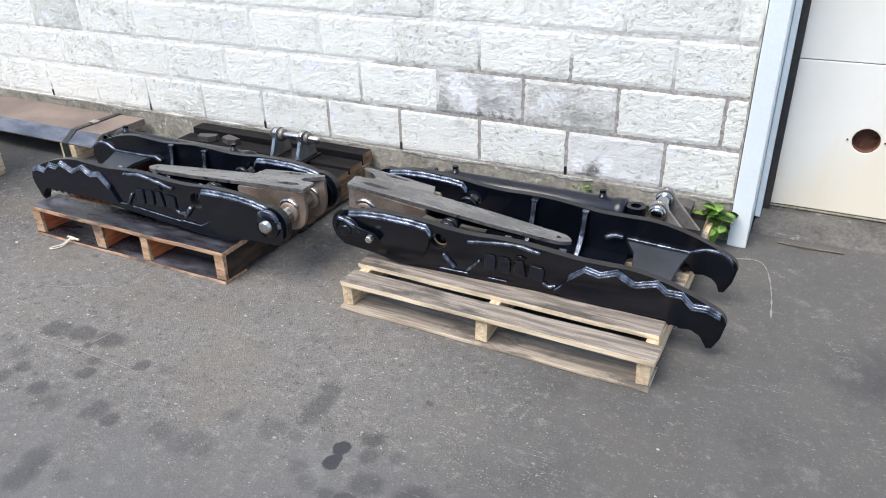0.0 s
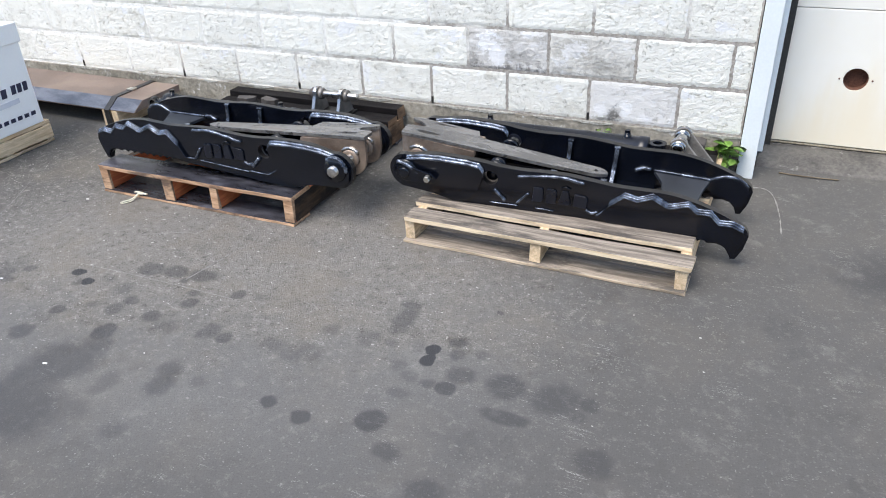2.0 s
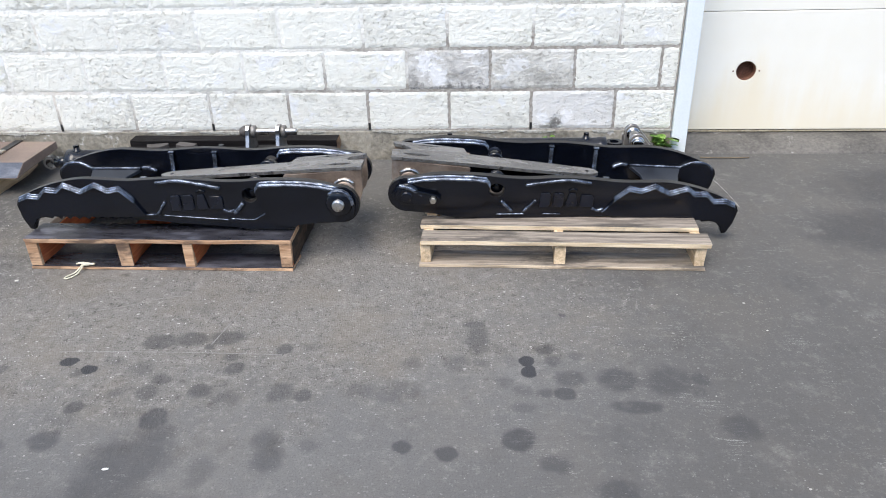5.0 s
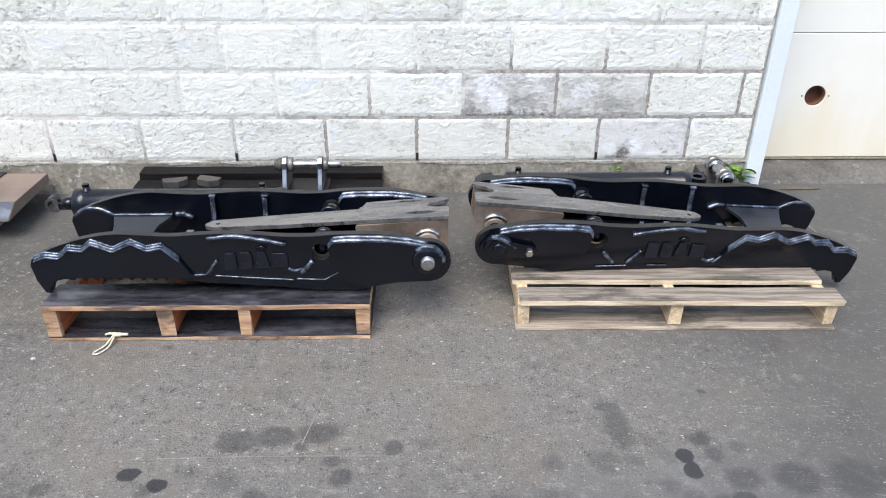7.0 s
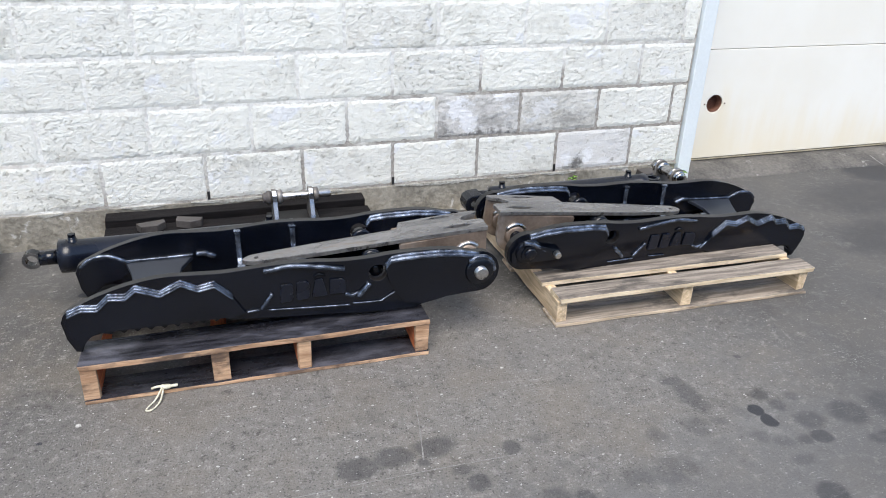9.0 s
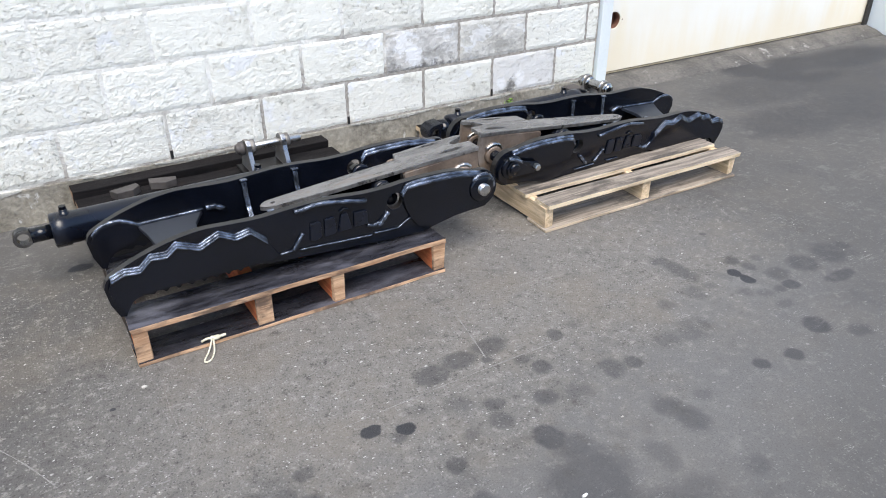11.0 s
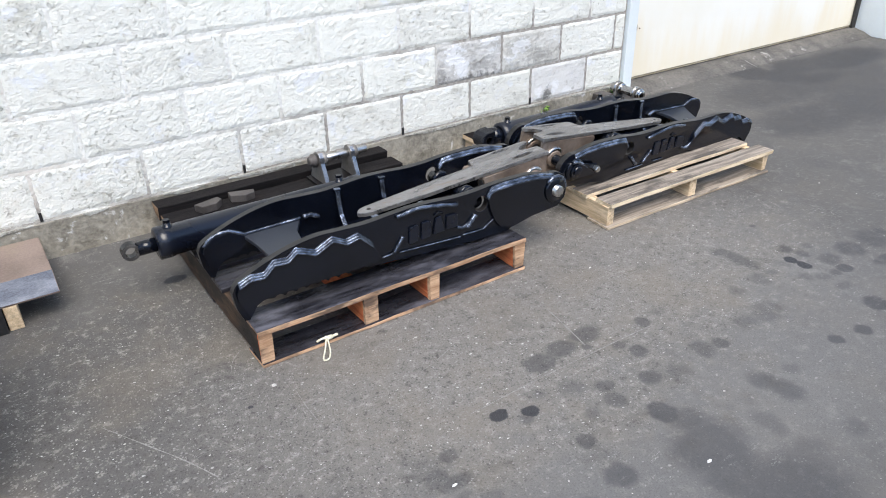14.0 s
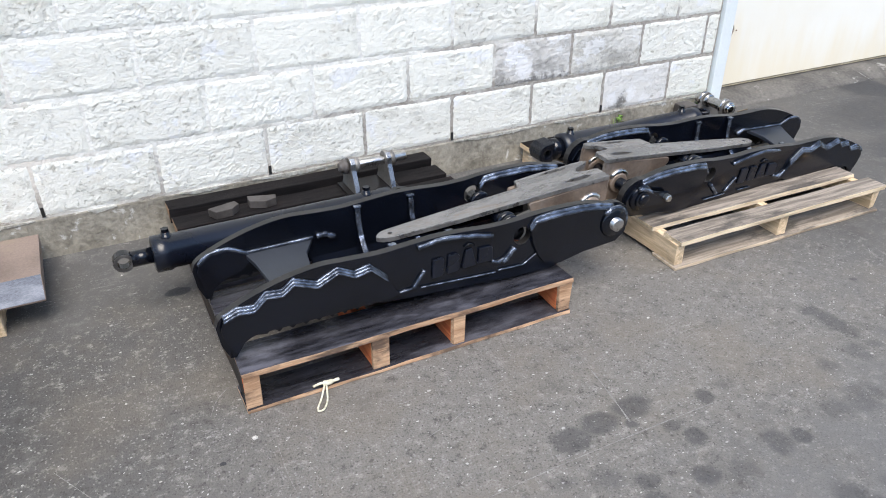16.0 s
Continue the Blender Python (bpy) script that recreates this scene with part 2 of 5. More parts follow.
def block_paint(name, paint, bare, worn, soot=(), splash=(), relief=1.0, chipped=0.42):
    """White paint on split concrete block. worn: how much block shows through; soot and splash: x, z, half-width, half-height, strength on the block."""
    k = Nodes(name)
    obj = k.n("ShaderNodeTexCoord").outputs["Object"]
    v = k.coords((1.0, 1.0, 1.25))
    tone = k.n("ShaderNodeObjectInfo").outputs["Random"]
    big, mid, fine = k.noise(v, 4.0, 5.0, 0.6), k.noise(v, 42.0, 7.0, 0.72, 0.5), k.noise(v, 150.0, 5.0, 0.7, 0.3)
    cluster = k.step(k.math("MULTIPLY_ADD", k.math("SUBTRACT", tone, 0.5), 0.14, k.noise(v, 8.0, 4.0, 0.6)), 0.34, 0.6, 0.45, 1.0)
    blend = k.math("MULTIPLY_ADD", k.noise(v, 18.0, 7.0, 0.72), 0.5, k.math("MULTIPLY", big, 0.5))
    blend = k.math("MULTIPLY_ADD", k.math("SUBTRACT", tone, 0.5), 0.08, blend)
    col = k.mix(k.step(blend, 0.55 - worn, 0.72 - worn), paint, bare)
    # broken chips: short hollows with their shade darkened into the colour
    chips = k.math("MULTIPLY", cluster, k.step(mid, 0.565, 0.64))
    col = k.mix(k.math("MULTIPLY", chips, chipped), col, tuple(c * q for c, q in zip(bare, (0.62, 0.6, 0.56))))
    pits = k.math("MULTIPLY", cluster, k.step(fine, 0.58, 0.68, 0.0, 0.45))
    col = k.mix(pits, col, tuple(c * 0.62 for c in bare))
    dust = k.step(k.noise(v, 11.0, 6.0, 0.7), 0.56, 0.7, 0.0, 0.3)
    col = k.mix(dust, col, (0.66, 0.61, 0.53))
    fresh = k.step(k.noise(v, 6.5, 6.0, 0.68), 0.6 - worn * 0.6, 0.68 - worn * 0.6, 0.0, 0.75)
    col = k.mix(fresh, col, (0.84, 0.86, 0.88))
    for marks, shade in ((soot, (0.13, 0.125, 0.118)), (splash, (0.88, 0.89, 0.9))):
        for x, z, rx, rz, s in marks:
            d = k.n("ShaderNodeVectorMath", i0=obj, i1=(1 / rx, 0, 1 / rz), i2=(-x / rx, 0, -z / rz))
            d.operation = "MULTIPLY_ADD"
            ln = k.n("ShaderNodeVectorMath", i0=d.outputs[0])
            ln.operation = "LENGTH"
            far = k.math("MULTIPLY_ADD", k.noise(v, 32.0, 7.0, 0.72), 4.2, ln.outputs[1])
            col = k.mix(k.step(far, 3.25, 2.3 if shade[0] < 0.5 else 2.85, 0.0, s * 0.85), col, shade)
    height = k.math("SUBTRACT", k.math("MULTIPLY_ADD", fine, 0.3, k.math("MULTIPLY", k.noise(v, 46.0, 8.0, 0.72), 0.9)), k.math("MULTIPLY", chips, 0.25))
    return k.out(col, 0.8, height, relief, 0.0066, spec=0.25)


def mortar():
    """Raw grey-tan mortar in the lowest joints and here and there above, painted over elsewhere."""
    k = Nodes("mortar")
    v = k.n("ShaderNodeTexCoord").outputs["Object"]
    big, fine = k.noise(v, 2.6, 5.0, 0.65), k.noise(v, 70.0, 5.0, 0.7)
    height = k.n("ShaderNodeSeparateXYZ", Vector=v).outputs[2]
    raw = k.mix(k.step(fine, 0.3, 0.7), (0.25, 0.228, 0.2), (0.47, 0.44, 0.4))
    along = k.n("ShaderNodeSeparateXYZ", Vector=v).outputs[0]
    reach = k.math("MULTIPLY_ADD", along, -0.2, k.math("MULTIPLY_ADD", big, 1.5, height))
    cover = k.step(reach, 1.12, 1.42, 0.0, 0.95)
    # thin brown weathering in single upper joints
    vein = k.step(k.noise(v, 1.7, 6.0, 0.7), 0.56, 0.62, 0.0, 0.5)
    col = k.mix(cover, raw, k.mix(vein, k.mix(k.step(k.noise(v, 34.0, 6.0, 0.7), 0.4, 0.62), (0.9, 0.9, 0.855), (0.74, 0.73, 0.685)), (0.58, 0.51, 0.44)))
    return k.out(col, 0.85, k.math("MULTIPLY_ADD", k.noise(v, 30.0, 6.0, 0.7), 1.5, fine), 0.8, 0.006)


def door_paint():
    """Cream enamel, yellowed by rust water low down in ragged tongues."""
    k = Nodes("cream_door_enamel")
    v = k.n("ShaderNodeTexCoord").outputs["Object"]
    big, fine = k.noise(v, 1.4, 4.0), k.noise(v, 60.0, 4.0)
    col = k.mix(k.step(big, 0.35, 0.65), (0.86, 0.835, 0.755), (0.89, 0.875, 0.81))
    height = k.n("ShaderNodeSeparateXYZ", Vector=v).outputs[2]
    tongues = k.noise(k.n("ShaderNodeMapping", Vector=v, Scale=(3.0, 1.0, 0.5)).outputs[0], 1.5, 5.0, 0.6)
    col = k.mix(k.step(k.math("MULTIPLY_ADD", tongues, -0.9, height), 0.0, -0.42, 0.0, 0.5), col, (0.82, 0.7, 0.47))
    return k.out(col, 0.48, fine, 0.04, 0.002)


M = {}
M["asphalt"] = asphalt()
M["block"] = block_paint("painted_block", (0.875, 0.877, 0.812), (0.715, 0.714, 0.65), 0.05, relief=0.9)
M["block_worn"] = block_paint("worn_block", (0.835, 0.835, 0.775), (0.61, 0.605, 0.55), 0.05, relief=1.1, chipped=0.66)
M["block_dull"] = block_paint("dull_block", (0.66, 0.672, 0.622), (0.45, 0.456, 0.415), 0.07, relief=1.0)
M["block_sooty"] = block_paint("sooty_block", (0.69, 0.68, 0.655), (0.43, 0.42, 0.395), 0.09, ((0.2, 0.0, 0.24, 0.035, 0.9), (0.02, 0.03, 0.05, 0.06, 0.6), (0.27, 0.06, 0.12, 0.05, 0.5)), ((0.085, 0.13, 0.035, 0.06, 1.0), (0.13, 0.08, 0.03, 0.07, 1.0), (0.17, 0.06, 0.02, 0.05, 0.9), (0.31, 0.18, 0.05, 0.02, 0.7)))
M["block_grimy"] = block_paint("grimy_block", (0.735, 0.727, 0.685), (0.5, 0.488, 0.45), 0.08, ((0.25, 0.05, 0.12, 0.05, 0.5), (0.06, 0.02, 0.08, 0.035, 0.35)), ((0.12, 0.12, 0.06, 0.04, 0.7),))
M["block_spotted"] = block_paint("spotted_block", (0.75, 0.745, 0.725), (0.53, 0.52, 0.495), 0.07, ((0.12, 0.025, 0.04, 0.05, 1.0), (0.07, 0.01, 0.06, 0.02, 0.7)), ((0.05, 0.05, 0.03, 0.03, 0.9), (0.17, 0.06, 0.025, 0.04, 0.9), (0.26, 0.03, 0.03, 0.03, 0.6)))
M["mortar"] = mortar()
M["footing"] = surface("footing_concrete", (0.15, 0.137, 0.11), (0.37, 0.343, 0.286), 7.0, 40, (0.8, 0.9), bump=0.9, dist=0.008, spots=(0.6, 0.59, 0.565), spot_size=16, spot_at=(0.6, 0.7), grain=0.4)
M["run"] = surface("thin_paint_run", (0.24, 0.23, 0.195), (0.52, 0.51, 0.47), 22, 90, (0.8, 0.9), bump=0.6, dist=0.005, grain=0.4)
M["apron"] = surface("apron_concrete", (0.05, 0.048, 0.046), (0.15, 0.14, 0.128), 5.0, 60, (0.75, 0.9), bump=0.5, dist=0.004, spots=(0.3, 0.29, 0.275), spot_size=9, spot_at=(0.6, 0.7), grain=0.35)
M["dark"] = surface("dark_void", (0.01, 0.01, 0.01), (0.02, 0.02, 0.02))
M["black"] = surface("black_gloss_paint", (0.002, 0.0028, 0.0055), (0.004, 0.0055, 0.0105), 5, 240, (0.15, 0.25), bump=0.03, dist=0.001, grain=0.2, spec=0.45)
M["satin"] = surface("satin_black_paint", (0.0035, 0.005, 0.0105), (0.007, 0.0095, 0.018), 5, 200, (0.24, 0.36), bump=0.03, dist=0.001, grain=0.2, spec=0.5)
# black-painted weld; the pale blue mottling puts sky glints into its colour
M["weld"] = surface("black_weld_sky_glints", (0.014, 0.018, 0.027), (0.27, 0.31, 0.385), 34, 190, (0.12, 0.26), metal=0.75, bump=0.5, dist=0.003, grain=0.25, lo=0.38, hi=0.7)
# base colour lifted towards blue-grey for dust and for the sky's sheen
M["sheen"] = surface("dusty_sky_sheen_paint", (0.014, 0.017, 0.024), (0.028, 0.033, 0.043), 5, 200, (0.3, 0.45), bump=0.05, dist=0.001, grain=0.3, spec=0.65)
M["link_edge"] = surface("sheared_steel_edge", (0.17, 0.165, 0.165), (0.4, 0.39, 0.38), 30, 190, (0.25, 0.42), metal=0.7, bump=0.2, grain=0.3)
# plate rims coloured paler than the faces to paint in reflected sky
M["rim"] = surface("sky_sheen_black_edge", (0.007, 0.007, 0.0078), (0.026, 0.024, 0.0235), 14, 150, (0.3, 0.45), metal=0.15, bump=0.12, grain=0.3)
M["edge"] = surface("rubbed_plate_edge", (0.045, 0.044, 0.044), (0.12, 0.115, 0.11), 12, 120, (0.4, 0.55), metal=0.3, bump=0.15, grain=0.25)
M["bare"] = surface("mill_scale_steel", (0.15, 0.145, 0.145), (0.33, 0.318, 0.312), 9, 150, (0.18, 0.36), metal=0.7, bump=0.15, spots=(0.27, 0.2, 0.155), spot_size=9, spot_at=(0.6, 0.78), grain=0.25, stretch=(0.5, 1.6, 1.0))
M["brown_steel"] = surface("rusty_steel", (0.15, 0.112, 0.09), (0.32, 0.25, 0.2), 8, 130, (0.36, 0.52), metal=0.4, bump=0.18, spots=(0.36, 0.33, 0.31), spot_size=5, spot_at=(0.52, 0.76), grain=0.14)
M["bright"] = surface("machined_steel", (0.42, 0.41, 0.39), (0.62, 0.6, 0.58), 20, 200, (0.24, 0.42), metal=1.0, bump=0.15, grain=0.25)
M["ground_edge"] = surface("ground_steel_edge", (0.2, 0.215, 0.24), (0.36, 0.38, 0.41), 20, 200, (0.25, 0.4), metal=0.9, bump=0.1)
M["chrome"] = surface("dull_chrome", (0.3, 0.3, 0.3), (0.55, 0.54, 0.53), 20, 200, (0.1, 0.2), metal=1.0, bump=0.1)
M["door_edge"] = surface("stained_door_edge", (0.3, 0.25, 0.17), (0.5, 0.44, 0.32), 9, 90, (0.6, 0.8))
M["zinc"] = surface("zinc_bolt", (0.5, 0.47, 0.42), (0.7, 0.68, 0.62), 20, 200, (0.25, 0.4), metal=1.0, bump=0.1)
M["oiled"] = surface("oily_black_steel", (0.005, 0.0042, 0.005), (0.012, 0.01, 0.0115), 5, 120, (0.3, 0.46), bump=0.2, spots=(0.04, 0.032, 0.032), spot_size=5, spot_at=(0.6, 0.78), grain=0.2, spec=0.22)
M["chunk"] = surface("dark_cut_steel", (0.05, 0.044, 0.042), (0.1, 0.09, 0.085), 9, 120, (0.5, 0.65), metal=0.2, bump=0.2, grain=0.2)
M["cast"] = surface("grey_cast_steel", (0.15, 0.14, 0.13), (0.3, 0.285, 0.27), 9, 120, (0.4, 0.55), metal=0.45, bump=0.2, grain=0.2)
M["rust_top"] = surface("rust_brown_plate", (0.14, 0.102, 0.085), (0.25, 0.19, 0.16), 3, 110, (0.5, 0.65), metal=0.1, bump=0.2, spots=(0.25, 0.2, 0.15), spot_size=3, spot_at=(0.58, 0.75), grain=0.25)
M["blue_steel"] = surface("blue_grey_steel", (0.075, 0.085, 0.11), (0.2, 0.215, 0.255), 5, 110, (0.28, 0.45), metal=0.4, bump=0.12, stretch=(1, 3, 3), grain=0.3)
M["pine"] = wood("pine_board", (0.57, 0.44, 0.29), (0.83, 0.7, 0.51), 0, (0.3, 0.235, 0.17), (0.56, 0.72))
M["pine_grey"] = wood("weathered_pine", (0.22, 0.185, 0.15), (0.44, 0.375, 0.31), 0, (0.1, 0.09, 0.08), (0.48, 0.62))
M["pine_edge"] = wood("dusty_pine_edge", (0.42, 0.325, 0.23), (0.66, 0.54, 0.4), 0, (0.2, 0.16, 0.12), (0.5, 0.64))
M["pine_top"] = wood("weathered_pine_top", (0.15, 0.127, 0.106), (0.37, 0.317, 0.265), 0, (0.07, 0.063, 0.057), (0.5, 0.66))
M["pine_y"] = wood("pine_stringer", (0.56, 0.41, 0.255), (0.84, 0.66, 0.45), 1, (0.27, 0.2, 0.14), (0.58, 0.72))
# oil-soaked wood; its pale blue-grey patches are sheen painted into the colour
M["oak_dark"] = wood("oil_soaked_sheen_board", (0.011, 0.011, 0.0145), (0.04, 0.04, 0.049), 0, (0.125, 0.125, 0.15), (0.46, 0.66), (0.22, 0.42))
M["oak_rear_top"] = wood("black_stained_board", (0.006, 0.0055, 0.006), (0.015, 0.013, 0.0135), 0, (0.03, 0.021, 0.019), (0.56, 0.74), (0.6, 0.8), 0.12)
M["oak_rear"] = wood("rust_brown_stringer", (0.15, 0.088, 0.05), (0.29, 0.18, 0.108), 1, (0.05, 0.03, 0.02), (0.46, 0.64))
M["oak_side"] = wood("oil_stained_stringer", (0.04, 0.025, 0.016), (0.09, 0.052, 0.03), 1, (0.014, 0.012, 0.011), (0.42, 0.58))
M["oak_red"] = wood("red_stringer", (0.58, 0.13, 0.05), (0.8, 0.26, 0.1), 1, (0.3, 0.1, 0.05), (0.6, 0.74))
M["oak_front"] = wood("brown_board_edge", (0.37, 0.21, 0.12), (0.65, 0.43, 0.275), 0, (0.09, 0.062, 0.048), (0.47, 0.62))
M["jamb"] = surface("white_jamb_paint", (0.74, 0.8, 0.82), (0.79, 0.85, 0.87), 2, 90, (0.35, 0.45), bump=0.05, grain=0.08)
M["door"] = door_paint()
M["seal"] = surface("black_rubber", (0.02, 0.02, 0.02), (0.045, 0.043, 0.04), 8, 90, (0.6, 0.8))
M["carton"] = surface("white_carton", (0.93, 0.932, 0.935), (0.955, 0.957, 0.96), 2, 90, (0.5, 0.6), bump=0.05, grain=0.06)
M["ink"] = surface("navy_ink", (0.015, 0.018, 0.05), (0.025, 0.028, 0.07), 9, 90, (0.5, 0.6), bump=0.02, grain=0.08)
M["ink_pale"] = surface("pale_ink", (0.62, 0.64, 0.72), (0.7, 0.72, 0.78), 9, 90, (0.5, 0.6), bump=0.02, grain=0.08)
M["strap"] = surface("black_strap", (0.012, 0.012, 0.013), (0.028, 0.028, 0.03), 9, 90, (0.4, 0.55))
M["blue"] = surface("blue_sign_paint", (0.12, 0.36, 0.62), (0.16, 0.42, 0.68), 3, 90, (0.35, 0.45), bump=0.03, grain=0.08)
M["leaf"] = surface("weed_leaf", (0.24, 0.44, 0.09), (0.38, 0.6, 0.16), 30, 200, (0.5, 0.6), bump=0.2, grain=0.2)
M["tie"] = surface("cream_tie", (0.6, 0.56, 0.42), (0.75, 0.72, 0.58), 20, 120, (0.5, 0.6))
M["rusty_hole"] = surface("rusty_tube", (0.09, 0.035, 0.02), (0.18, 0.08, 0.05), 12, 90, (0.7, 0.9))
M["stone"] = surface("pale_chip", (0.3, 0.285, 0.26), (0.5, 0.48, 0.45), 30, 120, (0.7, 0.8))
M["chalk"] = surface("chalk", (0.17, 0.164, 0.155), (0.29, 0.28, 0.266), 25, 120, (0.8, 0.9))
M["paper"] = surface("dirty_white_paper", (0.4, 0.4, 0.4), (0.78, 0.78, 0.77), 60, 160, (0.6, 0.7))
M["twig"] = wood("dry_twig", (0.1, 0.075, 0.05), (0.2, 0.16, 0.11))
M["plain_wall"] = surface("grey_render", (0.3, 0.29, 0.28), (0.4, 0.39, 0.38), 1.0, 40, (0.8, 0.9))
M["roof"] = surface("grey_roofing", (0.1, 0.1, 0.1), (0.16, 0.16, 0.16), 1.0, 40, (0.8, 0.9))


# ---- mesh helpers ----
def finish(bm, name, smooth=False):
    bmesh.ops.recalc_face_normals(bm, faces=bm.faces[:])
    if smooth:
        for f in bm.faces:
            f.smooth = True
    me = bpy.data.meshes.new(name)
    bm.to_mesh(me)
    bm.free()
    return me


def part(name, bm, material, parent=None, label="", smooth=False, bevel=0.0):
    """One mesh object, under a thing or under a part."""
    ob = new(name, finish(bm, name, smooth) if isinstance(bm, bmesh.types.BMesh) else bm)
    if not ob.data.materials:
        ob.data.materials.append(M[material])
    if parent is not None:
        ob.parent = parent
    if label:
        tagged(ob, label)
    if bevel:
        mod = ob.modifiers.new("bevel", "BEVEL")
        mod.width, mod.segments, mod.limit_method, mod.angle_limit = bevel, 2, "ANGLE", radians(35)
    return ob


def thing(name, m, label, category, group=""):
    ob = new(name)
    ob.empty_display_size = 0.1
    ob.matrix_world = m
    return tagged(ob, label, category, group)


def box(x0, x1, y0, y1, z0, z1, bm=None):
    bm = bm or bmesh.new()
    v = [bm.verts.new(p) for p in ((x0, y0, z0), (x1, y0, z0), (x1, y1, z0), (x0, y1, z0), (x0, y0, z1), (x1, y0, z1), (x1, y1, z1), (x0, y1, z1))]
    for f in ((0, 3, 2, 1), (4, 5, 6, 7), (0, 1, 5, 4), (1, 2, 6, 5), (2, 3, 7, 6), (3, 0, 4, 7)):
        bm.faces.new([v[i] for i in f])
    return bm


def slab(outline, c0, c1, fmap, holes=(), rim=0):
    """A plate: a flat outline (a, b) with holes, from c0 to c1; fmap(a, b, c) gives the place."""
    flat, loops = bmesh.new(), []
    edges = []
    for loop in (outline, *holes):
        vs = [flat.verts.new((a, b, 0)) for a, b in loop]
        edges += [flat.edges.new((vs[i], vs[i - 1])) for i in range(len(vs))]
        loops.append(vs)
    flat.verts.index_update()
    bmesh.ops.triangle_fill(flat, use_beauty=True, use_dissolve=False, edges=edges)
    pts = [v.co.copy() for v in flat.verts]
    tris = [[v.index for v in f.verts] for f in flat.faces]
    rings = [[v.index for v in loop] for loop in loops]
    flat.free()
    bm = bmesh.new()
    lo = [bm.verts.new(fmap(p.x, p.y, c0)) for p in pts]
    hi = [bm.verts.new(fmap(p.x, p.y, c1)) for p in pts]
    for t in tris:
        bm.faces.new([lo[i] for i in t])
        bm.faces.new([hi[i] for i in reversed(t)])
    for ring in rings:
        for i in range(len(ring)):
            a, b = ring[i - 1], ring[i]
            bm.faces.new((lo[a], lo[b], hi[b], hi[a])).material_index = rim
    return bm


def tube(points, r, n=8, bm=None, ripple=0.0, cap=True):
    """A round bar along points; r: a radius or one for each point."""
    bm = bm or bmesh.new()
    pts = [Vector(p) for p in points]
    rr = r if isinstance(r, (list, tuple)) else [r] * len(pts)
    rings = []
    for i, p in enumerate(pts):
        d = (pts[min(i + 1, len(pts) - 1)] - pts[max(i - 1, 0)]).normalized()
        ref = Vector((0, 0, 1)) if abs(d.z) < 0.9 else Vector((0, 1, 0))
        a = d.cross(ref).normalized()
        b = d.cross(a)
        q = rr[i] * (1 + ripple * random.uniform(-1, 1))
        rings.append([bm.verts.new(p + q * (math.cos(2 * math.pi * j / n) * a + math.sin(2 * math.pi * j / n) * b)) for j in range(n)])
    for u, v in zip(rings, rings[1:]):
        for j in range(n):
            bm.faces.new((u[j - 1], u[j], v[j], v[j - 1]))
    if cap:
        bm.faces.new(rings[0])
        bm.faces.new(rings[-1][::-1])
    return bm


def lathe(origin, axis, profile, n=28, bm=None, closed=False):
    """Turned part: profile of (distance along the axis, radius)."""
    bm = bm or bmesh.new()
    o, d = Vector(origin), Vector(axis).normalized()
    ref = Vector((0, 0, 1)) if abs(d.z) < 0.9 else Vector((1, 0, 0))
    a = d.cross(ref).normalized()
    b = d.cross(a)
    rings = [[bm.verts.new(o + d * s + r * (math.cos(2 * math.pi * j / n) * a + math.sin(2 * math.pi * j / n) * b)) for j in range(n)] for s, r in profile]
    pairs = list(zip(rings, rings[1:])) + ([(rings[-1], rings[0])] if closed else [])
    for u, v in pairs:
        for j in range(n):
            bm.faces.new((u[j - 1], u[j], v[j], v[j - 1]))
    if not closed:
        bm.faces.new(rings[0])
        bm.faces.new(rings[-1][::-1])
    return bm


def dense(points, step):
    """Points every so far along a line of points."""
    pts = [Vector(p) for p in points]
    res = []
    for a, b in zip(pts, pts[1:]):
        k = max(1, int((b - a).length / step))
        res += [a.lerp(b, i / k) for i in range(k)]
    return res + [pts[-1]]


def curve(points, k=6):
    """A smooth line through points (Catmull-Rom)."""
    p = [Vector(q) for q in points]
    p = [2 * p[0] - p[1]] + p + [2 * p[-1] - p[-2]]
    res = []
    for i in range(1, len(p) - 2):
        for j in range(k):
            t = j / k
            res.append(0.5 * (2 * p[i] + (p[i + 1] - p[i - 1]) * t + (2 * p[i - 1] - 5 * p[i] + 4 * p[i + 1] - p[i + 2]) * t * t + (3 * p[i] - p[i - 1] - 3 * p[i + 1] + p[i + 2]) * t ** 3))
    return res + [p[-2]]


def circle(cx, cy, r, n=20, a0=0.0, a1=360.0):
    full = abs(a1 - a0) >= 360
    return [(cx + r * math.cos(radians(a0 + (a1 - a0) * i / (n if full else n - 1))), cy + r * math.sin(radians(a0 + (a1 - a0) * i / (n if full else n - 1)))) for i in range(n)]


def XZ(a, b, c):
    return Vector((a, c, b))


def XY(a, b, c):
    return Vector((a, b, c))


def YZ(a, b, c):
    return Vector((c, a, b))


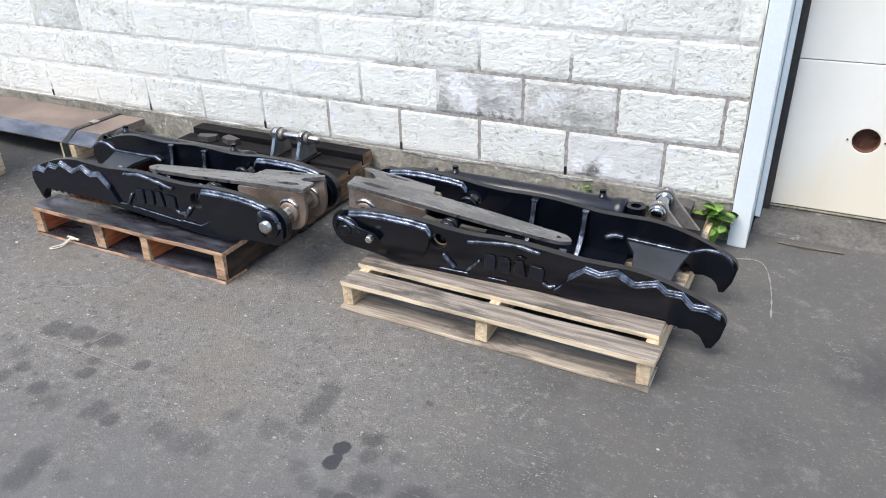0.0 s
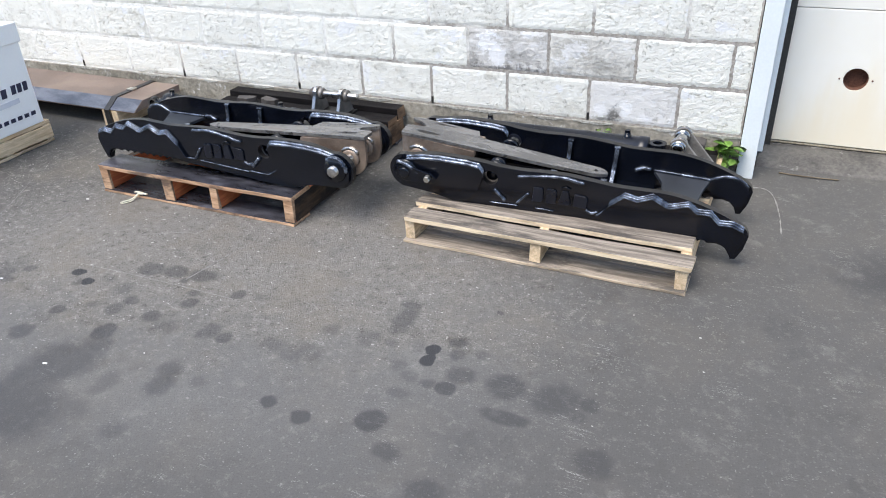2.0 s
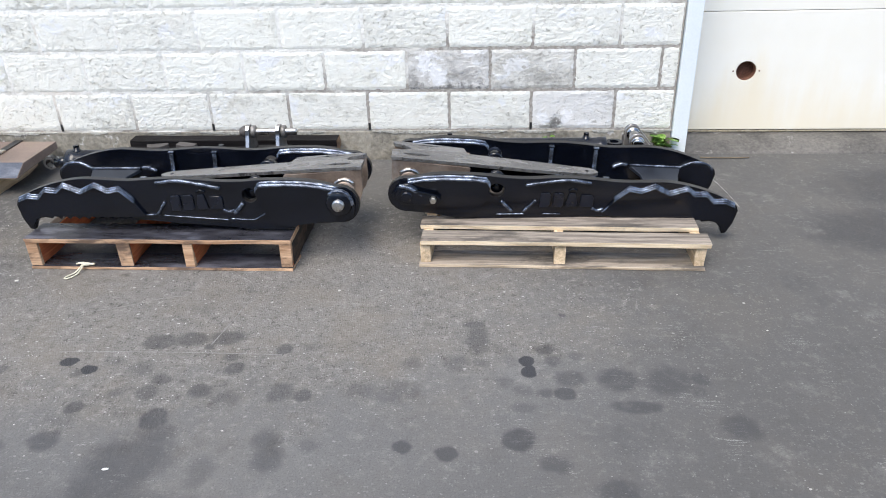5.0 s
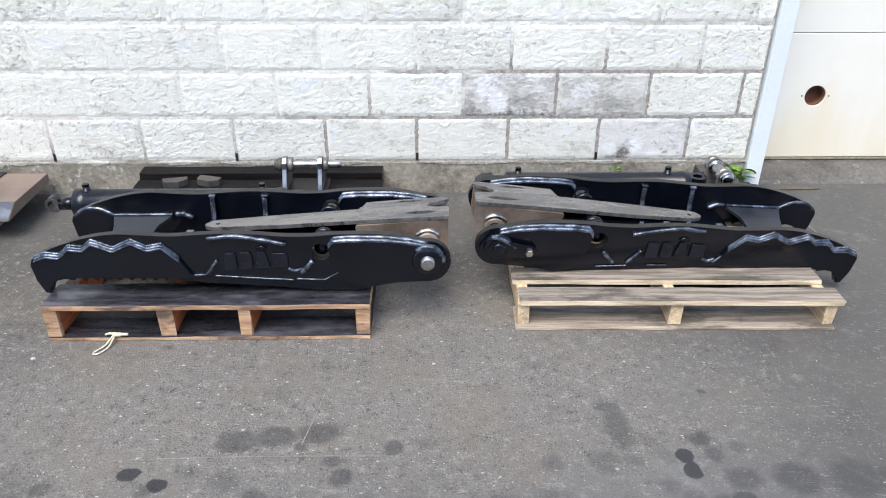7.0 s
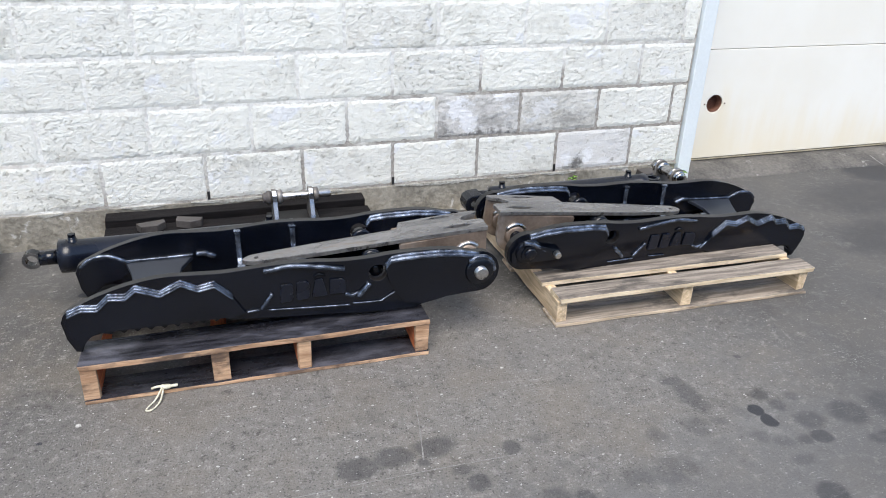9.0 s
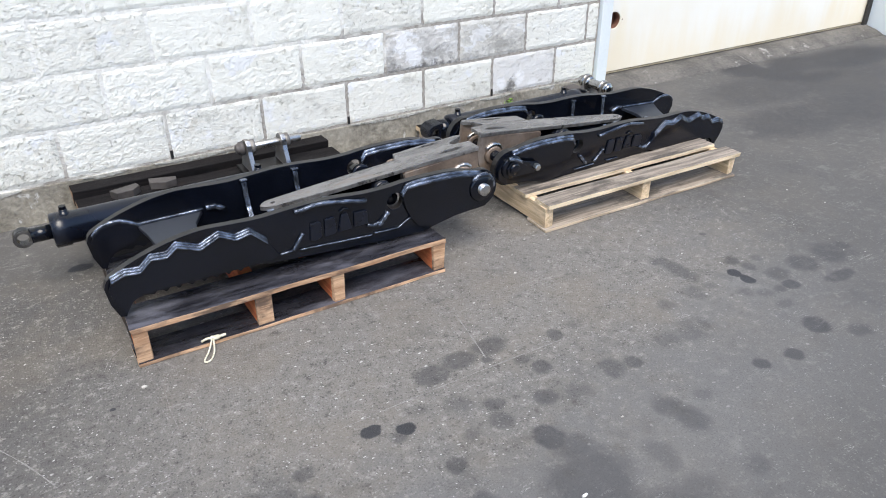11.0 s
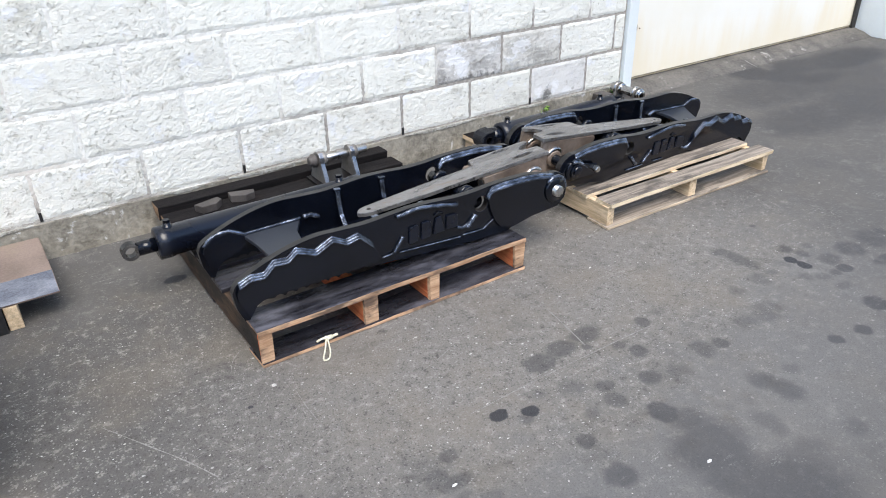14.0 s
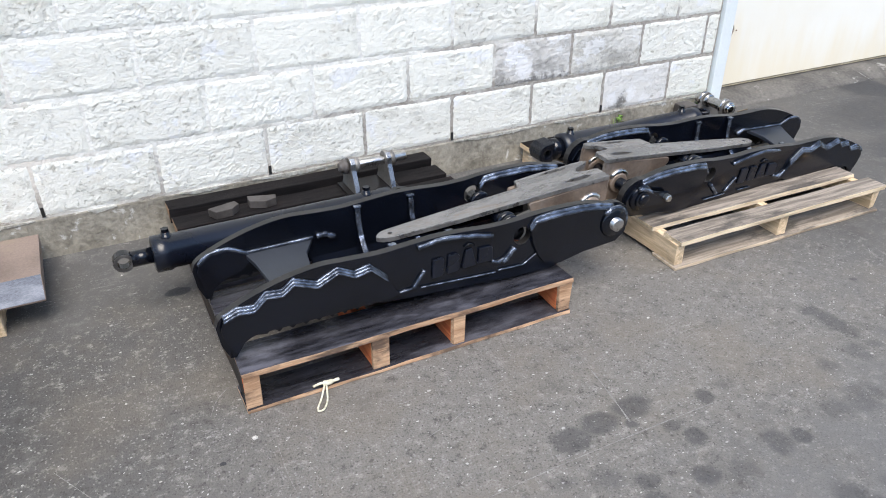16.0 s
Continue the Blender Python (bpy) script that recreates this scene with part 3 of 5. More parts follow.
def fillet(points, section, shift=0.0013):
    """A weld of several passes along points; section: (up, across) from the upper toe to the lower one."""
    bm = bmesh.new()
    rings = []
    for i, p in enumerate(points):
        ring = []
        for j, (dz, dy) in enumerate(section):
            q = noise.noise(Vector((p.x * 170, j // 2 * 7.0, p.z * 170)))
            w = shift * q * (0.5 if j in (0, len(section) - 1) else 1)
            ring.append(bm.verts.new(p + Vector((0, dy - abs(w), dz + w))))
        ring.append(bm.verts.new(p + Vector((0, 0.0005, section[-1][0]))))
        rings.append(ring)
    for u, v in zip(rings, rings[1:]):
        for j in range(len(u)):
            bm.faces.new((u[j - 1], u[j], v[j], v[j - 1]))
    bm.faces.new(rings[0])
    bm.faces.new(rings[-1][::-1])
    return bm


# ---- ground, wall, door ----
WALL_L, WALL_R, DOOR_R, WALL_H = -9.0, 1.505, 4.62, 4.4
COURSE, BLOCK, FIRST = 0.2032, 0.4064, 0.187


def ground():
    xs = [-60, -20, WALL_L, -6, -4, -3, -2, -1, 0, 1, 1.4, 1.56, 3, 5, 9, 20, 60]
    ys = [-60, -20, -8, -4, -3, -2, -1, -0.5, -0.16, -0.1, -0.05, 0.0, 0.35, 8, 20, 60]
    bm = bmesh.new()
    vs = [[bm.verts.new((x, y, {-0.1: 0.006, -0.05: 0.018, 0.0: 0.03, 0.35: 0.03}.get(y, 0.0) if WALL_L <= x < 1.5 else 0.0)) for x in xs] for y in ys]
    for a, b in zip(vs, vs[1:]):
        for i in range(len(xs) - 1):
            bm.faces.new((a[i], a[i + 1], b[i + 1], b[i]))
    ob = part("ground", bm, "asphalt")
    tagged(ob, "worn grey asphalt yard with dark oil stains", "ground", kind="structure")


ground()

wall = part("wall_north", box(WALL_L, WALL_R, -0.0048, 0.3, -0.2, WALL_H), "mortar")
tagged(wall, "white-painted split-face concrete block wall with tan mortar", "wall", kind="structure")
footing = part("wall_footing", box(WALL_L, WALL_R - 0.004, -0.008, 0.05, -0.2, FIRST - 0.004), "footing", bevel=0.006)
tagged(footing, "rough stained concrete footing under the block wall", "wall footing", kind="structure")
# paint run down over the top of the footing, broken and ragged
run_rng = random.Random(21)
x = -4.2
while x < 1.4:
    width = run_rng.uniform(0.08, 0.45)
    steps = max(4, int(width / 0.012))
    run = bmesh.new()
    rows = []
    for i in range(steps + 1):
        t = i / steps
        drop = 0.004 + 0.03 * max(0.0, math.sin(math.pi * t)) * (0.35 + 0.65 * abs(noise.noise(Vector((x * 9 + t * width * 38, 0, 0))))) * run_rng.uniform(0.5, 1.0)
        px = x + width * t
        rows.append([run.verts.new((px, y, z)) for y, z in ((-0.0115, FIRST - 0.003), (-0.0115, FIRST - 0.003 - drop), (-0.004, FIRST - 0.004 - drop), (-0.004, FIRST - 0.003))])
    for u, v in zip(rows, rows[1:]):
        for q in range(4):
            run.faces.new((u[q - 1], u[q], v[q], v[q - 1]))
    run.faces.new(rows[0])
    run.faces.new(rows[-1][::-1])
    part("paint_run", run, "run", footing, "whitish paint run over the footing")
    x += width + run_rng.uniform(0.02, 0.3)
wall_east = part("wall_east", box(DOOR_R + 0.12, 9.0, 0.0, 0.3, -0.2, WALL_H), "mortar")
tagged(wall_east, "white-painted block wall beyond the overhead door", "wall", kind="structure")
lintel = part("wall_lintel", box(WALL_R + 0.002, DOOR_R + 0.118, 0.002, 0.3, 3.1, WALL_H), "plain_wall")
tagged(lintel, "plain wall over the overhead door", "wall", kind="structure")
for nm, b in (("wall_west", (WALL_L, WALL_L + 0.3, 0.302, 12.0, -0.2, WALL_H)), ("wall_far_east", (8.7, 9.0, 0.302, 12.0, -0.2, WALL_H)), ("wall_back", (WALL_L + 0.302, 8.698, 11.7, 12.0, -0.2, WALL_H))):
    tagged(part(nm, box(*b), "plain_wall"), "plain rendered side wall of the workshop", "wall", kind="structure")
tagged(part("roof", box(WALL_L - 0.1, 9.1, -0.1, 12.1, WALL_H + 0.002, WALL_H + 0.2), "roof"), "flat grey workshop roof", "roof", kind="structure")

# unseen wall added across the yard; the black plates reflect it
tagged(part("wall_south", box(-26.0, 26.0, -17.0, -16.7, -0.2, 6.0), "plain_wall"), "plain unseen wall added across the yard", "wall", kind="structure")

# white steel jamb: face, return and stop
jamb = part("door_frame", box(WALL_R + 0.004, 1.582, -0.03, 0.02, 0.0, 3.1), "jamb", bevel=0.004)
tagged(jamb, "white-painted steel door jamb beside the block wall", "door frame", kind="structure")
part("return", box(1.557, 1.582, 0.022, 0.29, 0.01, 3.1), "jamb", jamb, bevel=0.003)
part("stop", box(1.584, 1.606, 0.2, 0.285, 0.045, 3.1), "jamb", jamb, bevel=0.003)
part("seal", box(1.586, 1.634, 0.288, 0.306, 0.05, 3.1), "seal", jamb, "black rubber door seal")
jamb2 = part("door_frame", box(DOOR_R + 0.02, DOOR_R + 0.116, -0.03, 0.3, 0.0, 3.1), "jamb", bevel=0.004)
tagged(jamb2, "white-painted steel door jamb at the far side of the door", "door frame", kind="structure")
part("seal", box(DOOR_R - 0.03, DOOR_R + 0.018, 0.288, 0.306, 0.02, 3.1), "seal", jamb2, "black rubber door seal")

# overhead door of wide cream panels, the lowest with a round hole
door = thing("door_1", pose(1.63, 0.312, 0.0), "closed cream sectional overhead door with a round rusty hole", "overhead door")
door["kind"] = "structure"
W = DOOR_R - 1.63
seams = [0.07, 0.688, 1.22, 1.75, 2.28, 2.81, 3.12]
for i, (a, b) in enumerate(zip(seams, seams[1:])):
    hole = [circle(0.299, 0.387, 0.05, 28)] if i == 0 else []
    part("panel", slab([(-0.02, a + 0.0018), (W - 0.004, a + 0.0018), (W - 0.004, b - 0.0018), (-0.02, b - 0.0018)], 0.0, 0.045, XZ, hole), "door", door, bevel=0.003)
part("hole_sleeve", lathe((0.299, 0.006, 0.387), (0, 1, 0), [(0.0, 0.0475), (0.0, 0.0495), (0.1, 0.0495), (0.1, 0.0475)], 28, closed=True), "rusty_hole", door, "rusty sleeve in the round hole", True)
part("hole_back", lathe((0.299, 0.05, 0.387), (0, 1, 0), [(0.0, 0.0465), (0.01, 0.0465)], 28), "rusty_hole", door)
part("bottom_seal", box(-0.02, W, 0.004, 0.04, 0.056, 0.068), "door_edge", door, "stained tan bottom edge", bevel=0.004)
for dx in (-0.066, 0.066):
    part("screw", lathe((0.299 + dx, -0.004, 0.387), (0, 1, 0), [(0, 0.003), (0.006, 0.005)], 8), "rusty_hole", door)
apron = part("door_sill", slab([(0.13, -0.02), (0.13, 0.004), (0.2, 0.034), (0.28, 0.052), (0.6, 0.055), (0.6, -0.02)], 1.586, DOOR_R + 0.015, lambda a, b, c: Vector((c, a, b))), "apron", bevel=0.01)
tagged(apron, "worn concrete sill sloping up to the overhead door", "door sill", kind="structure")

# blue sign plate on the wall
sign = part("sign", box(-2.1, -1.6, -0.035, -0.02, 0.97, 1.3), "blue", bevel=0.003)
tagged(sign, "plain blue sign plate fixed to the block wall", "sign")


# ---- timber pallets ----
def rough_board(x0, x1, y0, y1, z0, z1, seed, n=12, top=False, second=(1, 3)):
    """A sawn board with slightly wandering edges and chipped ends; it runs along its longer side."""
    rng = random.Random(seed)
    along_x = (x1 - x0) > (y1 - y0)
    bm = bmesh.new()
    rings = []
    for i in range(n):
        t = i / (n - 1)
        j = lambda s: rng.uniform(-s, s)
        e = 0.0035 if i in (0, n - 1) else 0.0
        if along_x:
            x = x0 + (x1 - x0) * t
            rings.append([bm.verts.new((x + j(e), y0 + j(0.0022), z0 + j(0.0007))), bm.verts.new((x + j(e), y1 + j(0.0022), z0 + j(0.0007))), bm.verts.new((x + j(e), y1 + j(0.0022), z1 + j(0.0009))), bm.verts.new((x + j(e), y0 + j(0.0022), z1 + j(0.0009)))])
        else:
            y = y0 + (y1 - y0) * t
            rings.append([bm.verts.new((x0 + j(0.003), y + j(e), z0 + j(0.001))), bm.verts.new((x1 + j(0.003), y + j(e), z0 + j(0.001))), bm.verts.new((x1 + j(0.003), y + j(e), z1 + j(0.0018))), bm.verts.new((x0 + j(0.003), y + j(e), z1 + j(0.0018)))])
    for u, v in zip(rings, rings[1:]):
        for k in range(4):
            f = bm.faces.new((u[k - 1], u[k], v[k], v[k - 1]))
            if top and k in second:
                f.material_index = 1
    bm.faces.new(rings[0])
    bm.faces.new(rings[-1][::-1])
    return bm


def two_tone(ob, second):
    """The board's broad faces take a second material."""
    ob.data.materials.append(M[second])
    return ob


# the oil-soaked pallet under the thumb near the cylinder
pal_a = thing("pallet", pose(0, 0, 0), "dark oil-soaked wooden pallet with brown and red stringers", "pallet", "pallets in the yard")
for i, (x0, x1, mt) in enumerate(((-1.205, -1.163, "oak_red"), (-0.836, -0.79, "oak_red"), (-0.576, -0.536, "oak_red"), (-0.19, -0.147, "oak_red"))):
    dark_face = (0, 3) if i == 0 else (2,) if i == 3 else ()
    st = two_tone(part("stringer", rough_board(x0, x1, -1.098, -0.06 if i < 3 else -0.6, 0.0145, 0.116, 10 + i, top=True, second=dark_face), mt, pal_a, bevel=0.002), "oak_side")
    if i == 3:
        part("stringer_rear", rough_board(x0, x1, -0.5985, -0.06, 0.0145, 0.116, 14), "oak_rear", st, "unstained brown rear half of the stringer")
    part("stringer_end", rough_board(x0 - 0.001, x1 + 0.001, -1.112, -1.0985, 0.0145, 0.116, 60 + i, 2), "oak_front", st, "bare brown end of the stringer")
for i, (y0, y1) in enumerate(((-1.115, -0.975), (-0.8, -0.68), (-0.645, -0.53), (-0.5, -0.38))):
    two_tone(part("deck_board", rough_board(-1.207, -0.143, y0, y1, 0.1165, 0.135, 20 + i, top=True), "oak_front" if i == 0 else "oak_dark", pal_a, bevel=0.0015), "oak_dark" if i < 2 else "oak_rear_top")
# the thick rear boards, black on top and brown at the sawn ends, with open gaps between them
for i, (y0, y1, z1, x0) in enumerate(((-0.36, -0.262, 0.149, -1.215), (-0.236, -0.132, 0.151, -1.219), (-0.112, -0.03, 0.173, -1.222))):
    two_tone(part("deck_board", rough_board(x0, -0.14 - 0.006 * i, y0, y1, 0.1165, z1, 30 + i, 16, top=True, second=(0, 1, 2, 3)), "oak_rear", pal_a, "thick rear board stained black", bevel=0.003), "oak_rear_top")
for i, (y0, y1) in enumerate(((-1.118, -1.0), (-0.65, -0.54), (-0.17, -0.06))):
    two_tone(part("bottom_board", rough_board(-1.206, -0.145, y0, y1, 0.001, 0.0138, 40 + i, top=True), "oak_front" if i == 0 else "oak_dark", pal_a, bevel=0.0015), "oak_dark")

# the pale pallet
pal_b = thing("pallet", pose(0.347, -1.066, 0, 0, 0, -0.9) @ pose(-0.347, 1.066, 0), "pale pine pallet with grey weathered boards", "pallet", "pallets in the yard")
for i, x0 in enumerate((0.35, 0.865, 1.388)):
    part("stringer", rough_board(x0, x0 + 0.04, -1.06, -0.025, 0.014, 0.0975, 50 + i), "pine_y", pal_b, bevel=0.002)
for i, (y0, y1, x0, x1) in enumerate(((-1.075, -0.985, 0.352, 1.442), (-0.94, -0.85, 0.34, 1.425), (-0.8, -0.71, 0.345, 1.43), (-0.66, -0.57, 0.345, 1.43), (-0.52, -0.43, 0.345, 1.43), (-0.38, -0.29, 0.31, 1.43), (-0.27, -0.16, 0.29, 1.43))):
    two_tone(part("deck_board", rough_board(x0, x1, y0, y1, 0.098, 0.116, 70 + i, top=True), "pine", pal_b, bevel=0.0015), "pine_top")
two_tone(part("deck_board", rough_board(0.335, 1.41, -0.125, -0.02, 0.098, 0.12, 79, 16, top=True, second=(0, 1, 2, 3)), "pine_y", pal_b, "rear board stained black on top", bevel=0.003), "oak_rear_top")
for i, (y0, y1) in enumerate(((-1.075, -0.95), (-0.63, -0.52), (-0.2, -0.08))):
    two_tone(part("bottom_board", rough_board(0.345, 1.43, y0, y1, 0.001, 0.0138, 90 + i, top=True), "pine_edge", pal_b, bevel=0.002), "pine_grey")


# ---- excavator thumbs ----
def thumb(name, sign, m, label, flagged, reach=1.0):
    """A hydraulic thumb: two profiled side plates round a steel link. Origin at the main pin on the outer front face; the tip lies along sign * x."""
    top = thing(name, m, label, "excavator thumb", "excavator thumbs on pallets")
    sign *= reach
    U = lambda a, b, c: Vector((sign * a, c, b))
    T = lambda a, b, c: Vector((sign * a, b, c))
    PZ = 0.018
    upper = [p.to_2d() for p in curve([(q[0], q[1], 0) for q in ((1.287, 0.003), (1.267, 0.034), (1.186, 0.072), (1.089, 0.101), (0.997, 0.114), (0.909, 0.11), (0.821, 0.106), (0.731, 0.111), (0.641, 0.115), (0.552, 0.111), (0.463, 0.103), (0.373, 0.103), (0.301, 0.109), (0.193, 0.110), (0.103, 0.104), (0.02, 0.084))], 4)]
    end = circle(0.0, 0.008, 0.076, 12, 82, 264)
    lower = [(0.107, -0.071), (0.173, -0.081), (0.221, -0.099), (0.371, -0.096), (0.482, -0.085), (0.667, -0.071), (0.79, -0.06)]
    if flagged:
        lower = [(a, b + 0.012) for a, b in lower]
    teeth = []
    for i in range(9):
        u = 0.82 + i * 0.038
        teeth += [(u, -0.058), (u + 0.009, -0.049), (u + 0.024, -0.047), (u + 0.033, -0.056)]
    hook = [(1.185, -0.05), (1.212, -0.056), (1.232, -0.074), (1.245, -0.104), (1.262, -0.101), (1.28, -0.055)]
    prof = [(p[0], p[1]) for p in upper] + end + lower + teeth + hook
    hole = [circle(0.346, 0.046, 0.03, 20)]
    N = U
    # the far plate stands a little higher at the pin
    F = lambda a, b, c: N(a, b + 0.014 * max(0.0, 1 - a / 0.8), c)
    for c0, c1 in ((0.0, 0.026), (0.32, 0.346)):
        U = N if c0 == 0 else F
        sp = two_tone(part("side_plate", slab(prof, c0, c1, U, hole, rim=1), "black", top, "glossy black profiled side plate", bevel=0.0025), "rim")
        k = 1 if c0 == 0 else -1
        face = c0
        f0, f1 = face - 0.012, face - 0.0005
        # cheek plates and their weld beads
        wave = [(1.266, 0.027), (1.226, 0.043), (1.183, 0.037), (1.148, 0.069), (1.104, 0.064), (1.072, 0.088), (1.007, 0.061), (0.947, 0.089), (0.899, 0.064), (0.852, 0.073), (0.801, 0.023), (0.777, -0.019), (0.765, -0.036)]
        pinline = [(0.321, 0.066), (0.303, 0.09), (0.25, 0.094), (0.14, 0.092), (0.06, 0.083), (0.0, 0.068)]
        if c0 == 0:
            part("tip_cheek", slab([(a, b + (0.008 * min(1.0, (1.3 - a) / 0.35) if flagged else 0.0)) for a, b in wave] + [(0.8, -0.044), (1.19, -0.04), (1.22, -0.055), (1.244, -0.09), (1.272, -0.03), (1.276, 0.0)], f0, f1, U), "black", sp, bevel=0.002)
            path = dense([U(a, b + (0.008 * min(1.0, (1.3 - a) / 0.35) if flagged else 0.0), face) for a, b in wave[:-2]], 0.005)
            part("weld_bead", fillet(path, ((0.0135, 0.0), (0.012, -0.005), (0.0075, -0.007), (0.0062, -0.0065), (0.005, -0.0105), (0.0005, -0.0125), (-0.0006, -0.0118), (-0.002, -0.0152), (-0.0065, -0.016), (-0.0085, -0.012))), "weld", sp, "rippled weld bead of three passes with painted-in sky glints", True)
            part("arc_bead", tube(dense(curve([U(a, b, face - 0.005) for a, b in ((0.704, 0.098), (0.623, 0.107), (0.535, 0.094), (0.456, 0.077))], 8), 0.006), 0.0075, 7, ripple=0.12), "weld", sp, "curved weld bead with painted-in sky glints", True)
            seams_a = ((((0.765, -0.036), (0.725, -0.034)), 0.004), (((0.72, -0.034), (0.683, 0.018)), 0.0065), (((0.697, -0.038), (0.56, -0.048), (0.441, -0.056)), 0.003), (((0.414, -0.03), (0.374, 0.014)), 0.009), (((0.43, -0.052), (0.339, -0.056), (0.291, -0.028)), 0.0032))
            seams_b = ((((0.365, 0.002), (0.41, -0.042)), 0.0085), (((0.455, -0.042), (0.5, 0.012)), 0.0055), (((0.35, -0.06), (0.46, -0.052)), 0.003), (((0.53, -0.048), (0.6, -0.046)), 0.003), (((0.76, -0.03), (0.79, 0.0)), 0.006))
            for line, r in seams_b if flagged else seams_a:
                part("weld_bead", tube(dense([U(a, b, face - 0.004) for a, b in line], 0.006), r, 7, ripple=0.15), "weld", sp, "straight weld bead with painted-in sky glints", True)
            # raised emblem drawn as plain plates, a peak and a tail
            e0 = 0.715 if flagged else 0.66
            e0, way = (e0 - 0.2, 1) if flagged else (e0, -1)
            for outline in (((0.0, -0.018), (0.003, 0.045), (0.034, 0.047), (0.041, 0.038), (0.041, -0.006), (0.034, -0.016)), ((0.05, -0.014), (0.053, 0.048), (0.084, 0.05), (0.092, 0.04), (0.092, -0.006), (0.085, -0.013)), ((0.099, -0.012), (0.112, 0.05), (0.134, 0.052), (0.148, -0.01)), ((0.155, -0.008), (0.158, 0.046), (0.2, 0.044), (0.207, 0.034), (0.207, -0.008))):
                part("emblem_plate", slab([(e0 + way * p, q) for p, q in outline], -0.0075, -0.0005, U), "satin", sp, bevel=0.003)
            part("emblem_peak", tube([U(e0 + way * p, q, -0.004) for p, q in ((0.108, 0.06), (0.124, 0.07), (0.142, 0.061))], 0.0035, 7), "black", sp, smooth=True)
            part("emblem_tail", tube(curve([U(e0 + way * p, q, -0.004) for p, q in ((0.205, -0.012), (0.226, -0.022), (0.248, -0.012))], 5), [0.0065] * 8 + [0.004] * 3, 7), "weld", sp, "short curved weld tail", True)
        else:
            part("weld_bead", tube(dense(curve([U(a, b, face - 0.006) for a, b in ((1.268, 0.022), (1.235, 0.05), (1.18, 0.055), (1.13, 0.03), (1.115, 0.016))], 6), 0.006), 0.007, 7, ripple=0.12), "weld", sp, "curved weld bead with painted-in sky glints", True)
            part("tip_cheek", slab([(1.268, 0.02), (1.235, 0.048), (1.18, 0.053), (1.13, 0.028), (1.115, 0.0), (1.15, -0.03), (1.2, -0.04), (1.24, -0.07), (1.26, -0.06), (1.275, 0.0)], f0, f1, U), "black", sp, bevel=0.002)
        part("pin_cheek", slab(pinline + [(-0.04, 0.05), (-0.062, 0.01), (-0.055, -0.03), (-0.02, -0.058), (0.11, -0.066), (0.2, -0.083), (0.26, -0.07), (0.29, -0.03), (0.312, 0.02)], f0, f1, U), "black", sp, bevel=0.002)
        path = dense([U(a, b, face) for a, b in pinline], 0.006)
        part("weld_bead", fillet(path, ((0.015, 0.0), (0.013, -0.006), (0.006, -0.0085), (0.0035, -0.0085), (0.002, -0.0125), (-0.004, -0.0155), (-0.009, -0.012))), "weld", sp, "rippled weld bead with painted-in sky glints", True)
    U = N
    # main pin with bosses
    pin = part("main_pin", lathe((0, -0.042, PZ), (0, 1, 0), [(0, 0.018), (0.003, 0.0225), (0.42, 0.0225), (0.424, 0.018)], 28), "bright" if not flagged else "black", top, "machined steel pivot pin", True)
    for a, b in ((-0.022, -0.0125), (0.0275, 0.055), (0.29, 0.3195), (0.347, 0.372)):
        part("boss", lathe((0, a, PZ), (0, 1, 0), [(0, 0.038), (0.004, 0.045), (b - a - 0.004, 0.045), (b - a, 0.038)], 28), "black", pin, smooth=True)
    part("boss_weld", lathe((0, -0.013, PZ), (0, 1, 0), [(-0.01, 0.045), (-0.005, 0.049), (0.0, 0.051)], 28), "black", pin, smooth=True)
    if not flagged:
        # pale weld arc, its highlight painted in, over the top of the boss
        part("boss_weld", tube([U(0.05 * math.cos(radians(q)), PZ + 0.05 * math.sin(radians(q)), -0.013) for q in range(40, 200, 10)], [0.005] + [0.011] * 14 + [0.005], 8, ripple=0.2), "weld", pin, "weld over the pin boss with painted-in highlight", True)
    if flagged:
        part("pin_flag", slab([(-0.035, 0.0), (-0.02, 0.03), (0.02, 0.032), (0.07, 0.02), (0.115, 0.012), (0.135, -0.006), (0.12, -0.03), (0.08, -0.034), (0.0, -0.036), (-0.03, -0.022)], -0.034, -0.023, lambda a, b, c: U(a, b + PZ, c)), "black", pin, "black keeper flag", bevel=0.003)
        part("keeper_bolt", lathe(U(0.102, 0.014, -0.055), (0, 1, 0), [(0, 0.012), (0.004, 0.014), (0.021, 0.014)], 6), "zinc", pin, "zinc hexagon bolt")
        part("boss_weld", tube(dense(curve([U(a, b + 0.01, -0.026) for a, b in ((-0.03, 0.05), (0.0, 0.045), (0.035, 0.028), (0.06, 0.012))], 5), 0.006), 0.008, 7, ripple=0.25), "weld", pin, "ragged weld", True)
    # cross members
    sheet = [(1.131, 0.3195), (1.112, 0.26), (1.096, 0.17), (1.112, 0.08), (1.131, 0.0265), (0.917, 0.0265), (0.955, 0.08), (0.968, 0.17), (0.955, 0.26), (0.917, 0.3195)]
    part("tip_plate", slab(sheet, 0.012, 0.027, lambda a, b, c: T(a, b, c - 0.2 * (0.3195 - b))), "sheen", top, "dusty black cross plate between the tips with painted-in sky sheen", bevel=0.002)
    part("weld_bead", tube(dense([T(1.131, 0.314, 0.03), T(0.917, 0.314, 0.03)], 0.006), 0.006, 7, ripple=0.15), "weld", top, "straight weld bead with painted-in sky glints", True)
    part("weld_bead", tube(dense([U(0.905, 0.032, 0.313), U(0.88, 0.034, 0.313), U(0.845, 0.016, 0.313)], 0.006), 0.009, 7, ripple=0.2), "weld", top, "short weld bead with painted-in sky glints", True)
